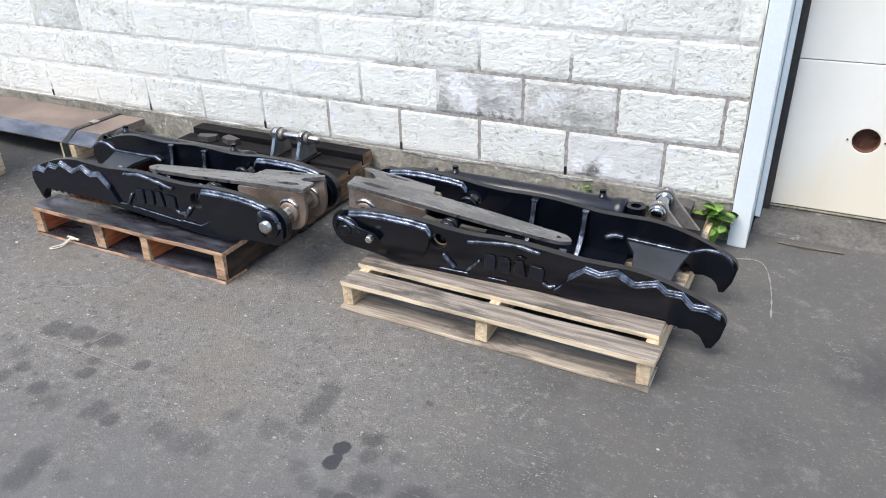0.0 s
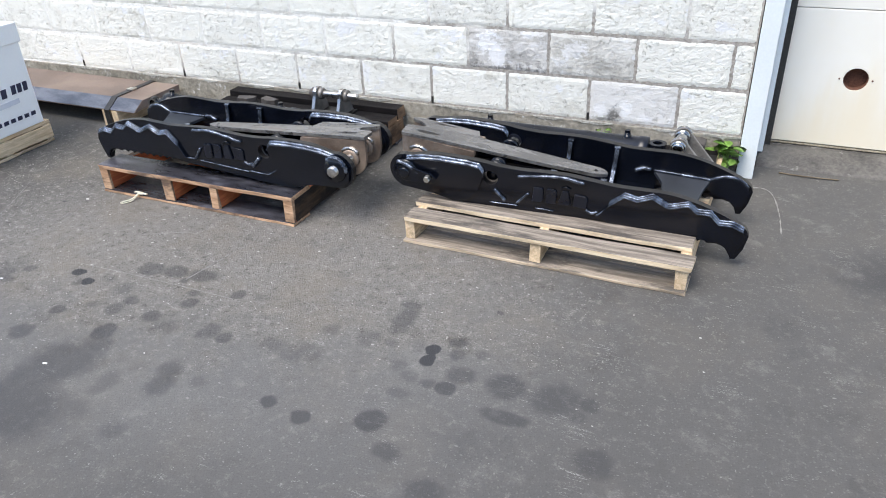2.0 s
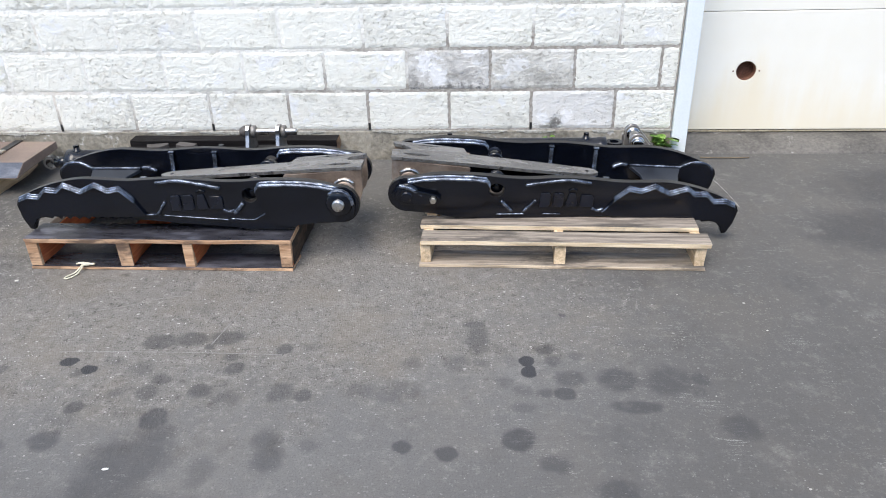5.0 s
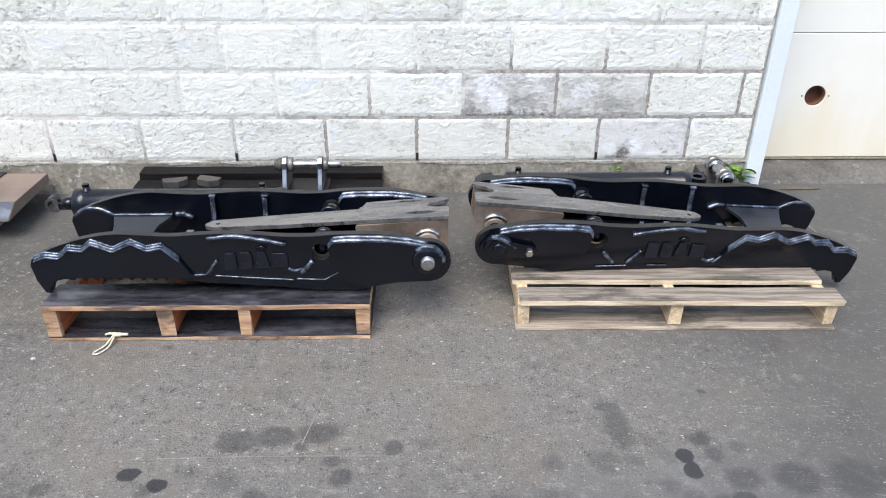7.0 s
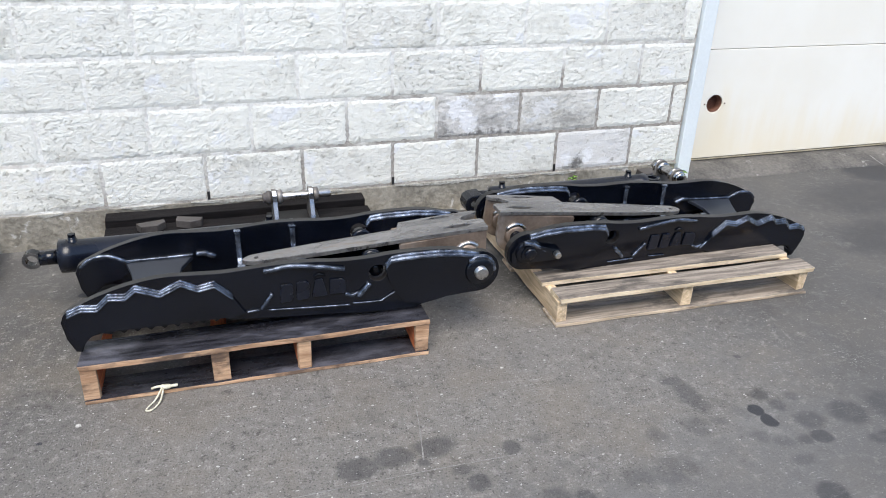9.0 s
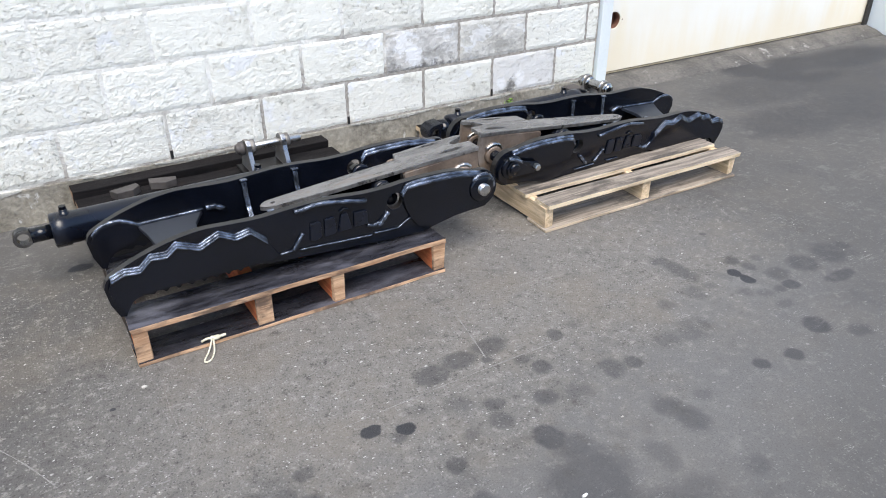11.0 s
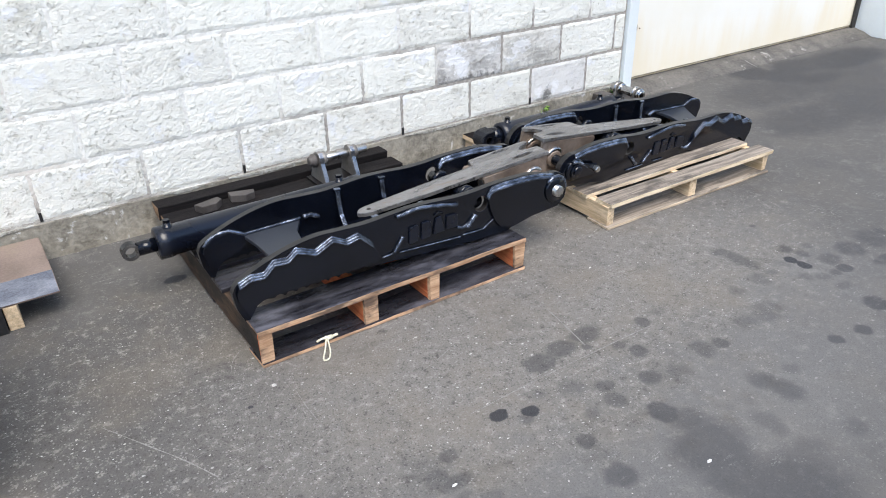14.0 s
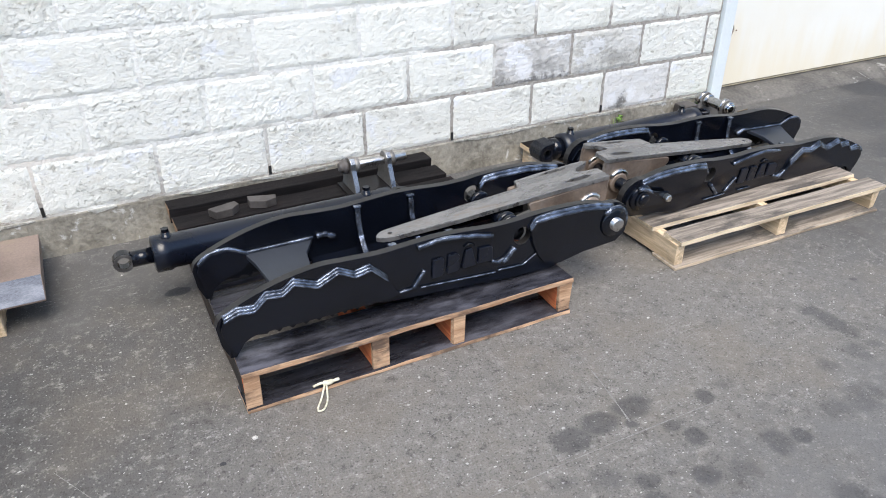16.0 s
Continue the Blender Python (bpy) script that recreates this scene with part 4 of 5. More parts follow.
    part("floor_plate", slab([(0.93, 0.0265), (0.93, 0.3195), (0.42, 0.3195), (0.42, 0.0265)], -0.055, -0.043, T), "black", top, "black cross plate under the link", bevel=0.002)
    for u in (0.766, 0.581):
        for y0, s in ((0.3195, -1), (0.0265, 1)):
            g = part("gusset", slab([(y0, 0.098), (y0 + s * 0.012, 0.095), (y0 + s * 0.015, 0.075), (y0 + s * 0.018, 0.045), (y0 + s * 0.029, 0.012), (y0 + s * 0.052, -0.018), (y0 + s * 0.085, -0.042), (y0, -0.042)], u - 0.007, u + 0.007, lambda a, b, c: Vector((sign * c, a, b))), "black", top, bevel=0.002)
            # pale strip along the gusset: reflected sky put into its colour
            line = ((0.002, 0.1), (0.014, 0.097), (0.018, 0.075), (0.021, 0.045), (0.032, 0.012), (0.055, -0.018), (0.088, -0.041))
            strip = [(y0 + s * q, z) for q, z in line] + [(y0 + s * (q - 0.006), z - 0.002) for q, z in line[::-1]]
            part("gusset_edge", slab(strip, u - 0.0085, u + 0.0085, lambda a, b, c: Vector((sign * c, a, b))), "weld", g, "welded edge of the gusset with painted-in sky sheen", bevel=0.002)
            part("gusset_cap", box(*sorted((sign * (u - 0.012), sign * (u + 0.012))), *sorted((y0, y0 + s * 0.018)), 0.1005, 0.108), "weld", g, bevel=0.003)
    part("cross_tube", lathe((sign * 0.346, 0.0265, 0.046), (0, 1, 0), [(0, 0.024), (0.293, 0.024)], 24), "black", top, smooth=True)
    for a in (0.06, 0.085, 0.255):
        part("collar", lathe((sign * 0.346, a, 0.05), (0, 1, 0), [(0, 0.03), (0.004, 0.036), (0.016, 0.036), (0.02, 0.03)], 24), "black", top, smooth=True)
    # bare steel link: forked top sheet on two ears
    link = two_tone(part("link", slab([p.to_tuple()[:2] for p in curve([(0.745, 0.155, 0), (0.76, 0.172, 0), (0.745, 0.192, 0), (0.725, 0.2, 0)], 5)] + [(0.5, 0.208), (0.232, 0.212), (0.215, 0.262), (0.1, 0.266), (-0.06, 0.263), (-0.072, 0.257), (-0.074, 0.248), (-0.06, 0.24), (-0.03, 0.232), (-0.008, 0.22), (0.0, 0.206), (-0.008, 0.196), (-0.03, 0.19), (-0.064, 0.187), (-0.074, 0.18), (-0.072, 0.114), (0.2, 0.124), (0.5, 0.13), (0.715, 0.145)], -0.0075, 0.0075, lambda a, b, c: Vector((sign * a, b, 0.112 - 0.057 * (a + 0.08) / 0.82 + c)), [circle(0.715, 0.172, 0.008, 12), [(-0.03, 0.154), (-0.005, 0.145), (0.03, 0.143), (0.065, 0.149), (0.085, 0.158), (0.05, 0.166), (0.0, 0.166)], [(0.01, 0.246), (0.05, 0.24), (0.1, 0.244), (0.13, 0.25), (0.09, 0.256), (0.04, 0.256)]], rim=1), "bare", top, "bare grey steel link with mill scale", bevel=0.002), "link_edge")
    for y0 in (0.118, 0.246):
        part("ear", slab([(-0.07, 0.102), (-0.071, 0.02)] + circle(0.0, 0.008, 0.066, 11, 190, 290) + [(0.09, -0.03), (0.17, 0.012), (0.222, 0.04), (0.24, 0.058), (0.243, 0.072), (0.238, 0.08)], y0, y0 + 0.015, U), "brown_steel", link, "rusty brown steel ear", bevel=0.002)
        part("ear_ring", lathe((0, y0 - 0.014, PZ), (0, 1, 0), [(0, 0.03), (0.002, 0.038), (0.013, 0.04), (0.0138, 0.03)], 28), "brown_steel", link, "rusty steel collar", True)
        part("ear_weld", tube([(sign * 0.043 * math.cos(radians(q)), y0 - 0.003, PZ + 0.043 * math.sin(radians(q))) for q in range(28, 156, 8)], [0.004] + [0.0095] * 14 + [0.004], 8, ripple=0.14), "bright", link, "bright unpainted weld round the collar", True)
    part("link_web", slab([(0.235, 0.081), (0.72, 0.048), (0.72, 0.036), (0.5, 0.03), (0.235, 0.03)], 0.165, 0.18, U), "black", link, "black web under the link", bevel=0.002)
    return top


thumb("excavator_thumb", -1, pose(0.046, -1.04, 0.243), "glossy black excavator thumb with bare steel link on a dark pallet", False)
thumb("excavator_thumb", 1, pose(0.2873, -0.8926, 0.2178, 4.6, 3.6, 2.0), "glossy black excavator thumb with bolted keeper on a pale pallet", True, 1.022)


# ---- hydraulic cylinders ----
def cylinder(name, m, length, rod, label, thick=0.018):
    """Barrel along +x from the origin, rod and eye towards -x."""
    top = thing(name, m, label, "hydraulic cylinder", "hydraulic cylinders on pallets")
    part("barrel", lathe((0, 0, 0), (1, 0, 0), [(0, 0.05), (0.004, 0.06), (0.05, 0.06), (0.054, 0.056), (length - 0.04, 0.056), (length - 0.036, 0.059), (length, 0.059), (length + 0.004, 0.052)], 32), "satin", top, "black cylinder barrel", True)
    part("rod", lathe((-rod + 0.012, 0, 0), (1, 0, 0), [(0, thick), (rod - 0.009, thick)], 20), "black", top, smooth=True)
    ax = (0, 1, 0)
    o = Vector((-rod - 0.012, 0, 0)) - Vector(ax) * 0.016
    if thick > 0.04:
        part("clevis", slab([(-0.03, -0.04), (0.012, -0.046), (0.02, 0.046), (-0.03, 0.04), (-0.05, 0.028), (-0.058, 0.0), (-0.05, -0.028)], -0.042, 0.044, lambda a, b, c: Vector((a - rod, c, b)), [circle(-0.016, 0.0, 0.017, 16)]), "black", top, "black clevis at the rod end", bevel=0.006)
    else:
        part("rod_eye", lathe(o, ax, [(0, 0.0195), (0, 0.0315), (0.032, 0.0315), (0.032, 0.0195)], 24, closed=True), "black", top, "black rod eye", False)
        part("eye_face", lathe(o - Vector(ax) * 0.002, ax, [(0, 0.02), (0, 0.03), (0.0015, 0.0305), (0.0015, 0.02)], 24, closed=True), "edge", top, "rubbed face of the rod eye")
    o = Vector((length + 0.04, 0, 0)) - Vector((0, 0, 1)) * 0.03
    part("base_eye", lathe(o, (0, 0, 1), [(0, 0.02), (0, 0.038), (0.07, 0.038), (0.07, 0.02)], 24, closed=True), "black", top, "black base eye", False)
    for s in (0.05, length - 0.09):
        p = part("port", lathe((s, 0.0, 0.036), (0, 0, 1), [(0, 0.018), (0.024, 0.018), (0.025, 0.014), (0.034, 0.014), (0.036, 0.011)], 16), "black", top, smooth=True)
        part("plug", lathe((s, 0.0, 0.0725), (0, 0, 1), [(0, 0.013), (0.01, 0.013)], 6), "black", p)
    return top


cylinder("hydraulic_cylinder", pose(-1.326, -0.49, 0.208), 0.82, 0.075, "glossy black hydraulic cylinder lying behind the thumb on a dark pallet", 0.026)
cylinder("hydraulic_cylinder", pose(0.375, -0.29, 0.187), 0.77, 0.072, "glossy black hydraulic cylinder lying behind the thumb on a pale pallet", 0.046)


# ---- mounting brackets ----
base = thing("mounting_bracket", pose(0, 0, 0), "grey steel mounting bracket with two lugs and a bright pin", "bracket", "thumb brackets")
part("foot_plate", box(-0.585, -0.375, -0.335, -0.135, 0.1515, 0.16), "oiled", base, bevel=0.003)
for x in (-0.553, -0.405):
    lug = part("lug", slab([(-0.29, 0.1605)] + circle(-0.215, 0.255, 0.036, 12, 190, 10) + [(-0.14, 0.1605)], x - 0.009, x + 0.009, YZ), "cast", base, "grey cast steel lug", bevel=0.002)
    part("lug_edge", slab([(-0.2915, 0.1615), (-0.2525, 0.2495), (-0.249, 0.273), (-0.234, 0.289), (-0.2375, 0.2925), (-0.255, 0.275), (-0.258, 0.2505), (-0.297, 0.1615)], x - 0.009, x + 0.009, YZ), "ground_edge", lug, "bright ground edge", bevel=0.0015)
    part("lug_collar", lathe((x + 0.0095, -0.215, 0.256), (1, 0, 0), [(0, 0.026), (0.003, 0.03), (0.02, 0.03), (0.024, 0.025)], 24), "cast", lug, smooth=True)
part("bracket_pin", lathe((-0.575, -0.215, 0.256), (1, 0, 0), [(0, 0.014), (0.004, 0.0165), (0.251, 0.0165), (0.255, 0.014)], 24), "bright", base, "bright steel pin", True)
part("pin_head", lathe((-0.6, -0.215, 0.256), (1, 0, 0), [(0, 0.012), (0.002, 0.018), (0.008, 0.021), (0.014, 0.021), (0.018, 0.029), (0.032, 0.029), (0.036, 0.024)], 24), "chunk", base, "dull dark pin head", True)

# two loose steel chunks on the base plate
for i, (x, y) in enumerate(((-1.04, -0.2), (-0.9, -0.185))):
    ob = part("steel_block", slab([(-0.055, 0.02), (0.05, 0.03), (0.055, 0.0), (0.02, -0.028), (-0.04, -0.025)], 0.0, 0.03, XY), "chunk", bevel=0.002)
    ob.matrix_world = pose(x, y, 0.152, 0, 0, 8 - 30 * i)
    tagged(ob, "rough cut grey steel block lying on the bracket", "steel block", "loose steel blocks")

ob = part("steel_block", slab([(1.262, 0.0), (1.362, 0.0), (1.366, 0.048), (1.34, 0.056), (1.266, 0.052)], -0.112, -0.03, lambda a, b, c: Vector((a, c, b + 0.1205))), "chunk", bevel=0.003)
tagged(ob, "dark steel block on the pale pallet beside the wall", "steel block", "loose steel blocks")

brk = thing("mounting_bracket", pose(0, 0, 0), "steel mounting bracket with two pale lugs and bright collars", "bracket", "thumb brackets")
part("base_plate", box(1.2, 1.425, -0.4, -0.12, 0.1165, 0.134), "oiled", brk, bevel=0.004)
for y in (-0.345, -0.215):
    lug = part("lug", slab([(1.42, 0.1345), (1.24, 0.1345)] + circle(1.278, 0.245, 0.036, 10, 200, 20)[::1], y - 0.009, y + 0.009, XZ), "cast", brk, "grey steel lug", bevel=0.003)
    part("collar", lathe((1.278, y - 0.03, 0.245), (0, 1, 0), [(0, 0.024), (0.003, 0.031), (0.02, 0.031), (0.022, 0.026), (0.028, 0.026), (0.03, 0.037), (0.046, 0.037), (0.05, 0.03)], 28), "chrome", lug, "bright turned collar", True)
part("bracket_pin", lathe((1.278, -0.385, 0.245), (0, 1, 0), [(0, 0.02), (0.004, 0.024), (0.216, 0.024), (0.22, 0.02)], 24), "chrome", brk, "bright steel pin", True)


# ---- strapped cutting edges on timber ----
edge = part("cutting_edge", slab([(-0.045, 0.148), (-0.045, 0.11), (-0.35, 0.1), (-0.424, 0.094), (-0.424, 0.1), (-0.346, 0.148)], -3.6, -1.655, YZ), "rust_top", bevel=0.002)
tagged(edge, "rust-brown steel cutting edge with blue-grey lip on timber blocks", "cutting edge")
part("bevel_face", slab([(-0.3462, 0.1485), (-0.4245, 0.1003), (-0.4255, 0.1015), (-0.3468, 0.1498)], -3.598, -1.657, YZ), "blue_steel", edge, "blue-grey ground bevel")
for x in (-1.9, -1.835):
    ob = part("timber_block", rough_board(x, x + 0.045, -0.425, -0.05, 0.0, 0.0935, int(-x * 1000)), "pine_y", bevel=0.003)
    tagged(ob, "short pine block under the steel cutting edge", "timber block", "timber blocks")
for x in (-3.0, -2.92):
    ob = part("timber_block", rough_board(x, x + 0.045, -0.425, -0.05, 0.0, 0.0935, int(-x * 1000)), "pine_y", bevel=0.003)
    tagged(ob, "short pine block under the steel cutting edge", "timber block", "timber blocks")
band = [(-0.432, 0.0), (-0.432, 0.1), (-0.35, 0.1535), (-0.3, 0.1535), (-0.04, 0.1535), (-0.034, 0.1)]
sb = bmesh.new()
rows = [[sb.verts.new((x, y + (dy if i < 3 else 0), z + (dz if 1 <= i <= 4 else 0))) for i, (y, z) in enumerate(band)] for x, dy, dz in ((-1.878, 0, 0), (-1.838, 0, 0), (-1.838, 0.003, -0.003), (-1.878, 0.003, -0.003))]
for a in range(4):
    for i in range(len(band) - 1):
        sb.faces.new((rows[a - 1][i], rows[a][i], rows[a][i + 1], rows[a - 1][i + 1]))
strap = part("strap", sb, "strap")
tagged(strap, "black strap tightened round the steel cutting edge", "strap")
part("buckle", box(-1.882, -1.834, -0.235, -0.195, 0.1505, 0.16), "zinc", strap, "small metal strap buckle", bevel=0.002)

# ---- carton on a small pallet ----
ctn = thing("carton", pose(-1.985, -0.996, 0.122, 0, 0, 2.5), "white lidded carton with navy printing on a small pallet", "carton")
part("body", box(-0.66, 0.0, -0.266, 0.266, 0.0, 0.5), "carton", ctn, bevel=0.006)
part("lid", box(-0.67, 0.01, -0.276, 0.276, 0.43, 0.53), "carton", ctn, bevel=0.006)
# printed bars stand in for the maker's name and address
for i, (y0, y1, z0, z1) in enumerate(((0.13, 0.24, 0.19, 0.235), (-0.02, 0.11, 0.185, 0.23))):
    for j in range(3):
        w = (y1 - y0) / 3
        part("print_bar", slab([(y0 + j * w, z0), (y0 + (j + 0.72) * w, z0), (y0 + (j + 0.85) * w, z1), (y0 + (j + 0.13) * w, z1)], 0.0005, 0.0025, YZ), "ink", ctn)
part("print_bar", slab([(-0.05, 0.135), (0.16, 0.14), (0.16, 0.165), (-0.05, 0.16)], 0.0005, 0.0025, YZ), "ink_pale", ctn)
for j in range(8):
    part("print_bar", slab([(-0.1 + j * 0.043, 0.055), (-0.072 + j * 0.043, 0.055), (-0.07 + j * 0.043, 0.075), (-0.098 + j * 0.043, 0.075)], 0.0005, 0.0025, YZ), "ink", ctn)
part("print_mark", slab(circle(0.0, 0.31, 0.07, 20, 120, 400) + circle(0.0, 0.31, 0.05, 20, 400, 120), 0.0005, 0.0025, YZ), "ink_pale", ctn)
pal_c = thing("pallet", pose(0, 0, 0), "small pale pine pallet under the white carton", "pallet", "pallets in the yard")
for i, y in enumerate((-1.255, -1.0, -0.745)):
    part("stringer", rough_board(-2.62, -2.002, y, y + 0.04, 0.016, 0.1, 130 + i), "pine", pal_c, bevel=0.002)
for i in range(4):
    part("deck_board", rough_board(-2.62 + i * 0.165, -2.51 + i * 0.165 + (0.015 if i == 3 else 0), -1.258, -0.7, 0.101, 0.1215, 140 + i), "pine_y", pal_c, bevel=0.002)
    part("bottom_board", rough_board(-2.62 + i * 0.165, -2.51 + i * 0.165 + (0.015 if i == 3 else 0), -1.258, -0.7, 0.001, 0.0155, 150 + i), "pine_y", pal_c, bevel=0.002)
part("side_board", rough_board(-2.0015, -1.99, -1.25, -0.702, 0.03, 0.098, 160), "pine_y", pal_c, bevel=0.002)


# ---- weeds, tie, twig, chips ----
def weed(name, x, y, z, n, spread, height, size, seed, label):
    rng = random.Random(seed)
    top = thing(name, pose(x, y, z), label, "weed", "weeds along the wall")
    stems = bmesh.new()
    for i in range(n):
        a, r = rng.uniform(0, 2 * math.pi), spread * math.sqrt(rng.random())
        tip = Vector((r * math.cos(a), r * 0.55 * math.sin(a), height * rng.uniform(0.35, 1.0)))
        tube([Vector((tip.x * 0.2, tip.y * 0.2, 0)), tip * 0.6 + Vector((0, 0, 0.01)), tip], [0.002, 0.0016, 0.001], 5, stems)
        s, yaw, tilt = size * rng.uniform(0.6, 1.1), rng.uniform(0, 6.28), rng.uniform(-0.5, 0.5)
        m = Matrix.Translation(tip) @ Euler((tilt * 0.6 + 0.1, rng.uniform(-0.4, 0.4), yaw)).to_matrix().to_4x4()
        bm = bmesh.new()
        rim = [(0, 0), (0.35, 0.2), (0.5, 0.5), (0.4, 0.8), (0.15, 1.0), (0, 1.05)]
        mid = [bm.verts.new(m @ Vector((0, s * b, s * (0.12 * b - 0.2 * b * b)))) for _, b in rim]
        for sg in (-1, 1):
            out = [bm.verts.new(m @ Vector((sg * s * (a2 + 0.03 * math.sin(i + 9 * b)), s * b, s * (0.12 * b - 0.2 * b * b + 0.12 * a2)))) if 0 < a2 else mid[k2] for k2, (a2, b) in enumerate(rim)]
            for k2 in range(len(rim) - 1):
                q = [mid[k2], out[k2], out[k2 + 1], mid[k2 + 1]]
                q = list(dict.fromkeys(q))
                if len(q) > 2:
                    bm.faces.new(q)
        bmesh.ops.solidify(bm, geom=bm.faces[:], thickness=0.0006)
        part("leaf", bm, "leaf", top, smooth=True)
    part("stem", stems, "leaf", top)
    return top


weed("weed", 1.455, -0.055, 0.0, 20, 0.055, 0.15, 0.066, 5, "bright green leafy weed growing beside the door jamb")
weed("weed", 0.9, -0.03, 0.02, 16, 0.06, 0.15, 0.03, 6, "small green weed at the foot of the wall")

tie = part("cable_tie", tube(curve([(-1.02, -1.112, 0.022), (-1.0, -1.117, 0.03), (-0.98, -1.118, 0.026), (-0.945, -1.114, 0.024)], 6), [0.004] * 9 + [0.008] * 6 + [0.005] * 4, 7), "tie", smooth=True)
tagged(tie, "torn cream plastic tie lying on the dark pallet", "plastic tie")
part("loop", tube(curve([(-0.99, -1.122, 0.026), (-1.01, -1.15, 0.006), (-1.029, -1.178, 0.004), (-1.033, -1.194, 0.004), (-1.016, -1.192, 0.004), (-0.996, -1.16, 0.006), (-0.985, -1.122, 0.026)], 6), 0.003, 6), "tie", tie, smooth=True)
twig = part("twig", tube(curve([(1.69, 0.075, 0.005), (1.78, 0.06, 0.008), (1.86, 0.066, 0.006), (1.935, 0.07, 0.006)], 5), 0.0032, 6), "twig", smooth=True)
tagged(twig, "thin dry twig lying on the asphalt by the door", "twig")


def mark(points, width, label, rise=0.0):
    """A thin pale scratch lying on the asphalt, broken here and there."""
    rng = random.Random(len(points))
    pts = dense(curve([(x, y, 0.0015 + rise * i) for i, (x, y) in enumerate(points)], 8), 0.02)
    bm = bmesh.new()
    rings = []
    for i, p in enumerate(pts):
        d = (pts[min(i + 1, len(pts) - 1)] - pts[max(i - 1, 0)]).normalized()
        n = Vector((-d.y, d.x, 0)) * width * rng.uniform(0.1, 1.0)
        w = Vector((0, 0, 0.001))
        rings.append([bm.verts.new(q) for q in (p + n, p - n, p - n - w, p + n - w)])
    for u, v in zip(rings, rings[1:]):
        for k in range(4):
            bm.faces.new((u[k - 1], u[k], v[k], v[k - 1]))
    bm.faces.new(rings[0])
    bm.faces.new(rings[-1][::-1])
    ob = part("chalk_mark", bm, "chalk")
    tagged(ob, label, "chalk mark", "pale marks on the asphalt")


mark([(-0.8, -1.66), (-0.55, -1.653), (-0.285, -1.652), (-0.05, -1.656)], 0.0016, "faint straight pale scratch on the asphalt")
mark([(3.08, 0.123), (3.06, 0.165), (3.045, 0.205)], 0.008, "short pale scratch running onto the sill of the door", 0.0185)
mark([(1.56, -0.13), (1.635, -0.115), (1.678, -0.183), (1.707, -0.35), (1.72, -0.52)], 0.004, "faint curved chalk mark on the asphalt by the door")
mark([(-0.262, -1.37), (-0.268, -1.42), (-0.282, -1.5), (-0.303, -1.61)], 0.0026, "broken white streak on the asphalt")
mark([(-1.686, -1.104), (-1.582, -1.28), (-1.53, -1.37), (-1.478, -1.476)], 0.002, "thin broken pale scratch on the asphalt")
mark([(-1.168, -1.268), (-1.173, -1.36), (-1.171, -1.443)], 0.0008, "short pale scratch on the asphalt")
mark([(-1.277, -1.599), (-1.258, -1.604), (-1.235, -1.606)], 0.003, "short pale scrape on the asphalt")
mark([(-0.498, -1.301), (-0.6, -1.33), (-0.7, -1.38), (-0.809, -1.415)], 0.0007, "faint pale scratch on the asphalt")
mark([(-1.3, -1.08), (-1.27, -1.02), (-1.23, -0.98)], 0.0014, "thin pale scrape beside the dark pallet")
for x, y, s in ((-0.396, -2.169, 0.007), (-0.992, -1.851, 0.006)):
    bm = bmesh.new()
    bmesh.ops.create_icosphere(bm, subdivisions=2, radius=s)
    for v in bm.verts:
        d = 0.55 + 0.8 * abs(noise.noise(v.co * 90))
        v.co = Vector((v.co.x * d * 1.5, v.co.y * d, abs(v.co.z) * d * 0.5))
    ob = part("paper_scrap", bm, "paper")
    ob.location = (x, y, 0.0)
    tagged(ob, "crumpled scrap of grey paper on the asphalt", "paper scrap", "paper scraps")
chip_rng = random.Random(8)
for i in range(40):
    x, y = (chip_rng.uniform(-2.4, 1.9), chip_rng.uniform(-2.4, -1.15)) if i % 3 else (chip_rng.uniform(-1.9, -1.25), chip_rng.uniform(-1.5, -0.2))
    if i < 2:
        x, y = ((0.064, -1.258), (-1.213, -1.214))[i]
    s = chip_rng.uniform(0.002, 0.0045) if i > 1 else (0.006, 0.009)[i]
    bm = bmesh.new()
    bmesh.ops.create_icosphere(bm, subdivisions=1, radius=s)
    for v in bm.verts:
        v.co = Vector((v.co.x * chip_rng.uniform(0.8, 1.4), v.co.y * chip_rng.uniform(0.5, 1.0), v.co.z * 0.5 + s * 0.35))
    ob = part("stone_chip", bm, "stone")
    ob.location = (x, y, 0)
    tagged(ob, "pale stone chip on the asphalt", "stone chip", "stone chips")


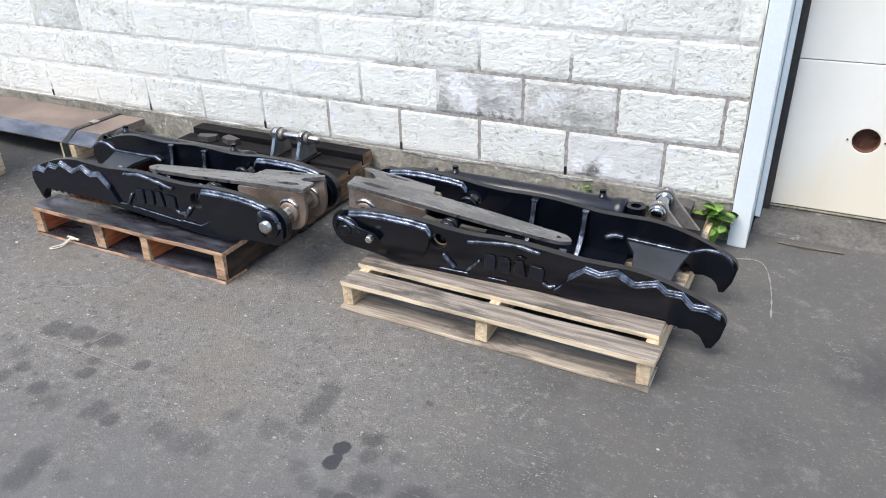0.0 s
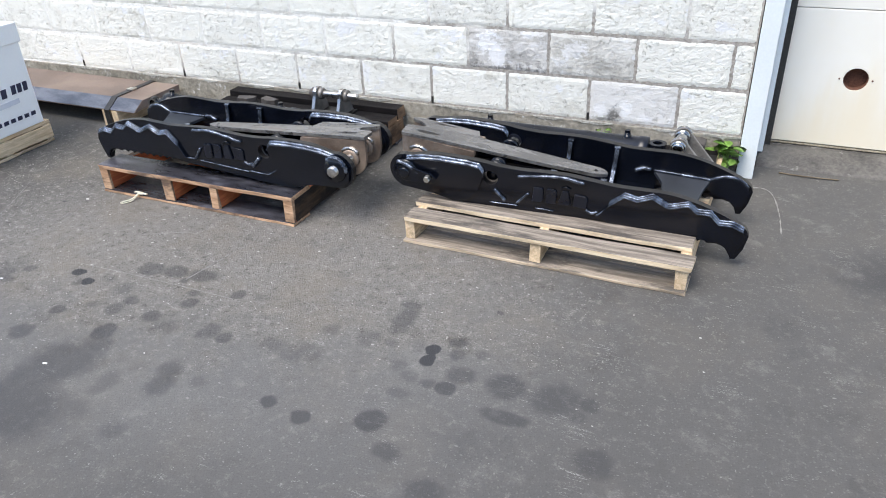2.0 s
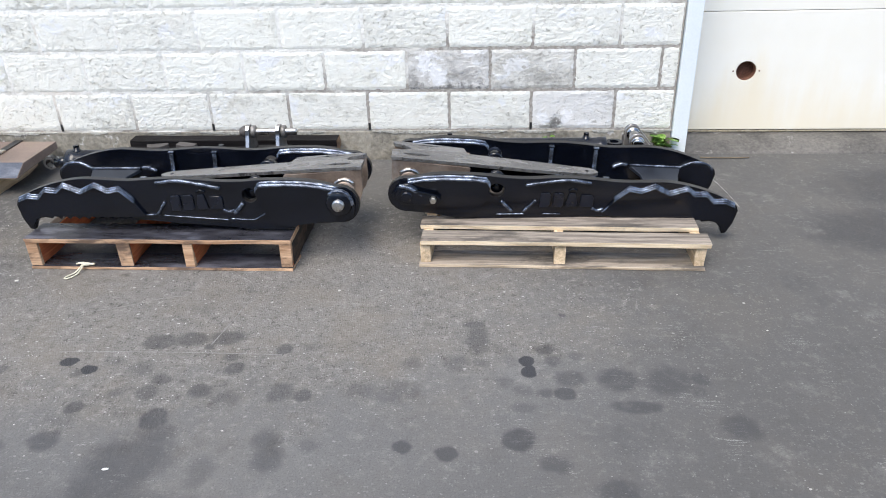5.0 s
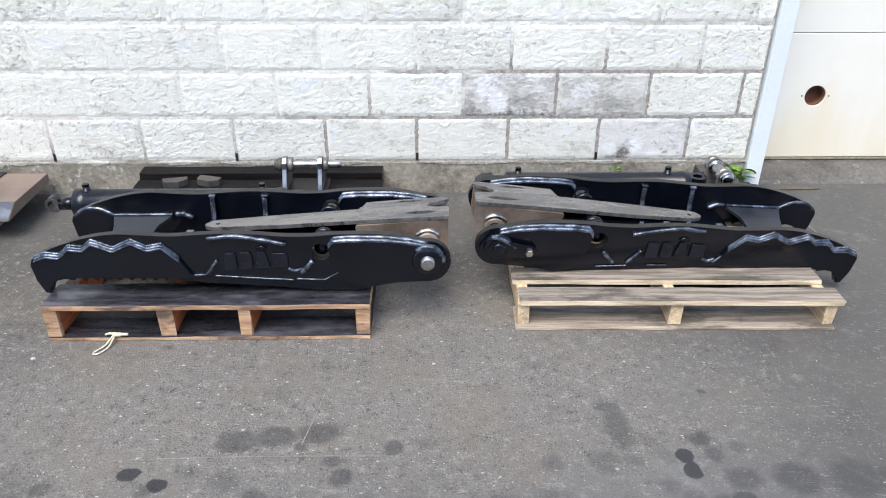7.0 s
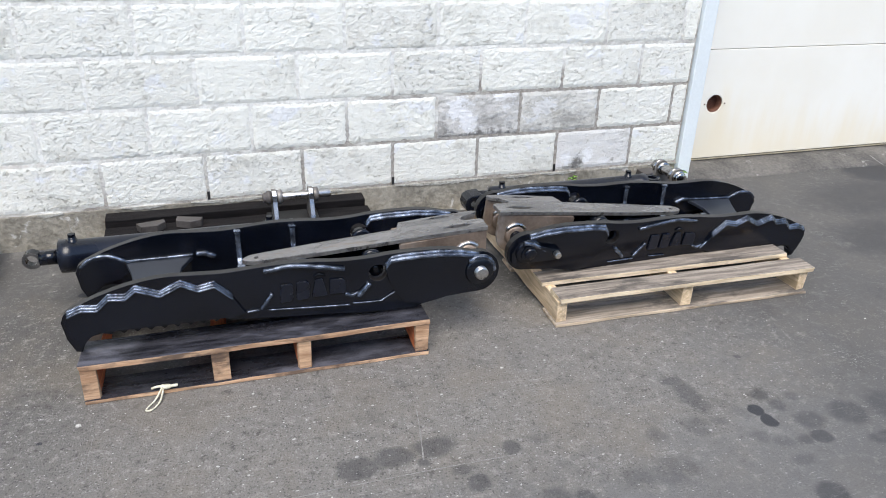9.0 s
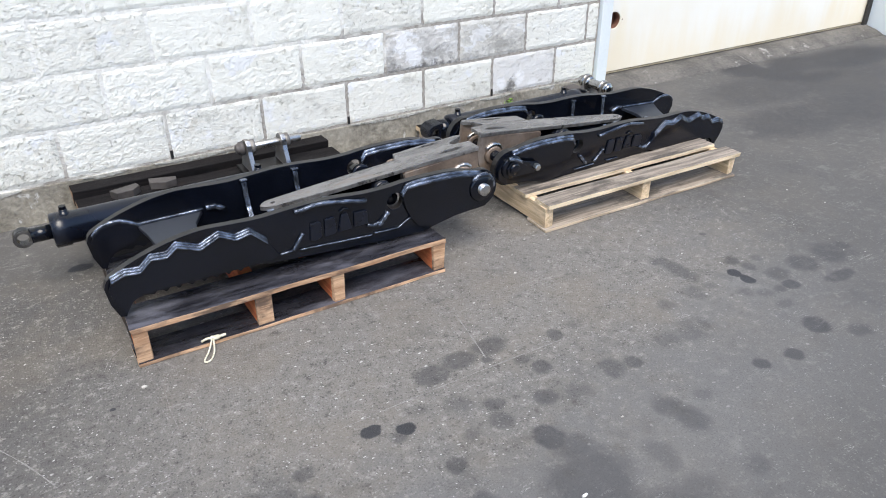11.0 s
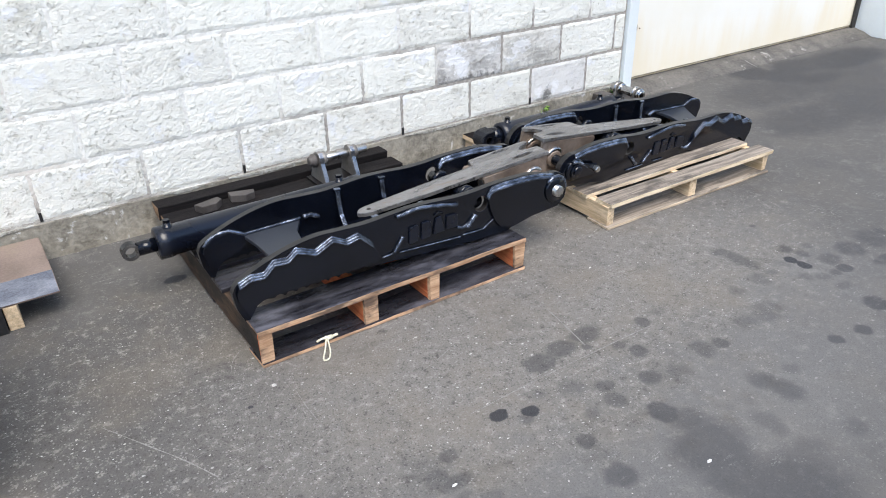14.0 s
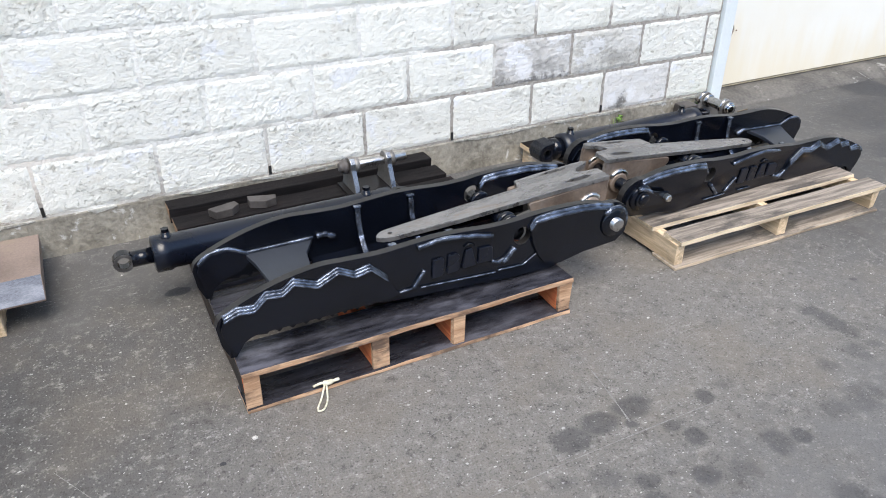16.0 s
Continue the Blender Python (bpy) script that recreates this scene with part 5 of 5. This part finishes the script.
# ---- split-face blocks, one by one ----
def block_mesh(name, length, seed):
    """A block with a broken face: edges near the joint, belly proud and chipped."""
    nx, nz = max(4, round(length / 0.0085)), 23
    h = COURSE - 0.012
    bm = bmesh.new()
    g = []
    for j in range(nz + 1):
        row = []
        for i in range(nx + 1):
            x, z = length * i / nx, h * j / nz
            rim = min(i, nx - i, j, nz - j)
            p = Vector((x * 17 + seed * 7.3, z * 22, seed * 3.1))
            zone = max(0.15, min(1.0, 0.5 + 1.3 * noise.noise(p * 0.45 + Vector((0, 0, 40)))))
            d = 0.5 + 0.2 * noise.noise(p) + zone * (0.28 * noise.noise(p * 2.7) + 0.24 * noise.noise(p * 5.6 + Vector((3, 1, 0))))
            y = -0.0045 - (0.0065 if rim > 1 else 0.004) * max(0.0, min(1.25, d)) if rim else -0.003 - 0.003 * max(0, d)
            jit = 0.0036
            row.append(bm.verts.new((x + jit * noise.noise(p * 5), y, z + jit * noise.noise(p * 5 + Vector((9, 0, 0))))))
        g.append(row)
    for a, b in zip(g, g[1:]):
        for i in range(nx):
            bm.faces.new((a[i], a[i + 1], b[i + 1], b[i]))
    ring = g[0] + [r[-1] for r in g[1:]] + g[-1][-2::-1] + [r[0] for r in g[-2:0:-1]]
    back = [bm.verts.new((v.co.x, 0.03, v.co.z)) for v in ring]
    for i in range(len(ring)):
        bm.faces.new((ring[i - 1], ring[i], back[i], back[i - 1]))
    return finish(bm, name)


BODY = BLOCK - 0.012
variants = {key: [block_mesh("block", BODY, i) for i in range(8)] for key in ("block", "block_worn", "block_dull")}
for key, meshes in variants.items():
    for me in meshes:
        me.materials.append(M[key])
blk_rng = random.Random(3)
far_blocks = bmesh.new()
MARKED = {(1, 0): "block_sooty", (1, 1): "block_grimy", (0, 2): "block_spotted"}
for i, key in enumerate(MARKED.values()):
    variants[key] = [block_mesh("block", BODY, 30 + i)]
    variants[key][0].materials.append(M[key])
for row in range(int((WALL_H - FIRST) / COURSE)):
    z = FIRST + row * COURSE + 0.006
    off = 0.0 if row % 2 == 0 else 0.5
    for col in range(-22, 4):
        x = (col + off) * BLOCK + 0.006
        last = min(BODY, WALL_R - 0.006 - x)
        if x < WALL_L or last < 0.04:
            continue
        if (row, col) in MARKED:
            kind = MARKED[row, col]
        elif row > 1 and x < -2.3 and blk_rng.random() < 0.8:
            kind = "block_dull"
        elif row == 0 or x < -1.5 or (row == 1 and blk_rng.random() < 0.6) or (row < 5 and x < -0.7 and blk_rng.random() < 0.85) or (row > 1 and blk_rng.random() < 0.25):
            kind = "block_worn"
        else:
            kind = "block"
        pick = blk_rng.randrange(8) % len(variants[kind])
        if row < 10 and x > -4.6:
            if last < BODY - 0.01:
                me = block_mesh("block", last, 20 + row)
                me.materials.append(M[kind])
            else:
                me = variants[kind][pick]
            ob = part("block", me, kind, wall)
            ob.location = (x, 0.0, z)
        else:
            box(x, x + last, -0.012, 0.03, z, z + COURSE - 0.01, far_blocks)
for row in range(int((WALL_H - FIRST) / COURSE)):
    off = 0.0 if row % 2 == 0 else 0.5
    for col in range(12, 22):
        x = (col + off) * BLOCK + 0.005
        if x > DOOR_R + 0.13 and x + BODY < 9.0:
            z = FIRST + row * COURSE + 0.004
            box(x, x + BODY, -0.012, 0.03, z, z + COURSE - 0.01, far_blocks)
far = part("block_courses", far_blocks, "block", wall, "upper courses of white-painted block")
far["kind"] = "stuff"
# weep holes: solid near-black boxes whose colour stands for the shade inside
for col in (-6, -4, -2, 0, 2):
    part("weep_hole", box(col * BLOCK - 0.005, col * BLOCK + 0.006, -0.0085, -0.001, FIRST + 0.002, FIRST + 0.038), "dark", wall, "solid dark box painted as an open weep hole")
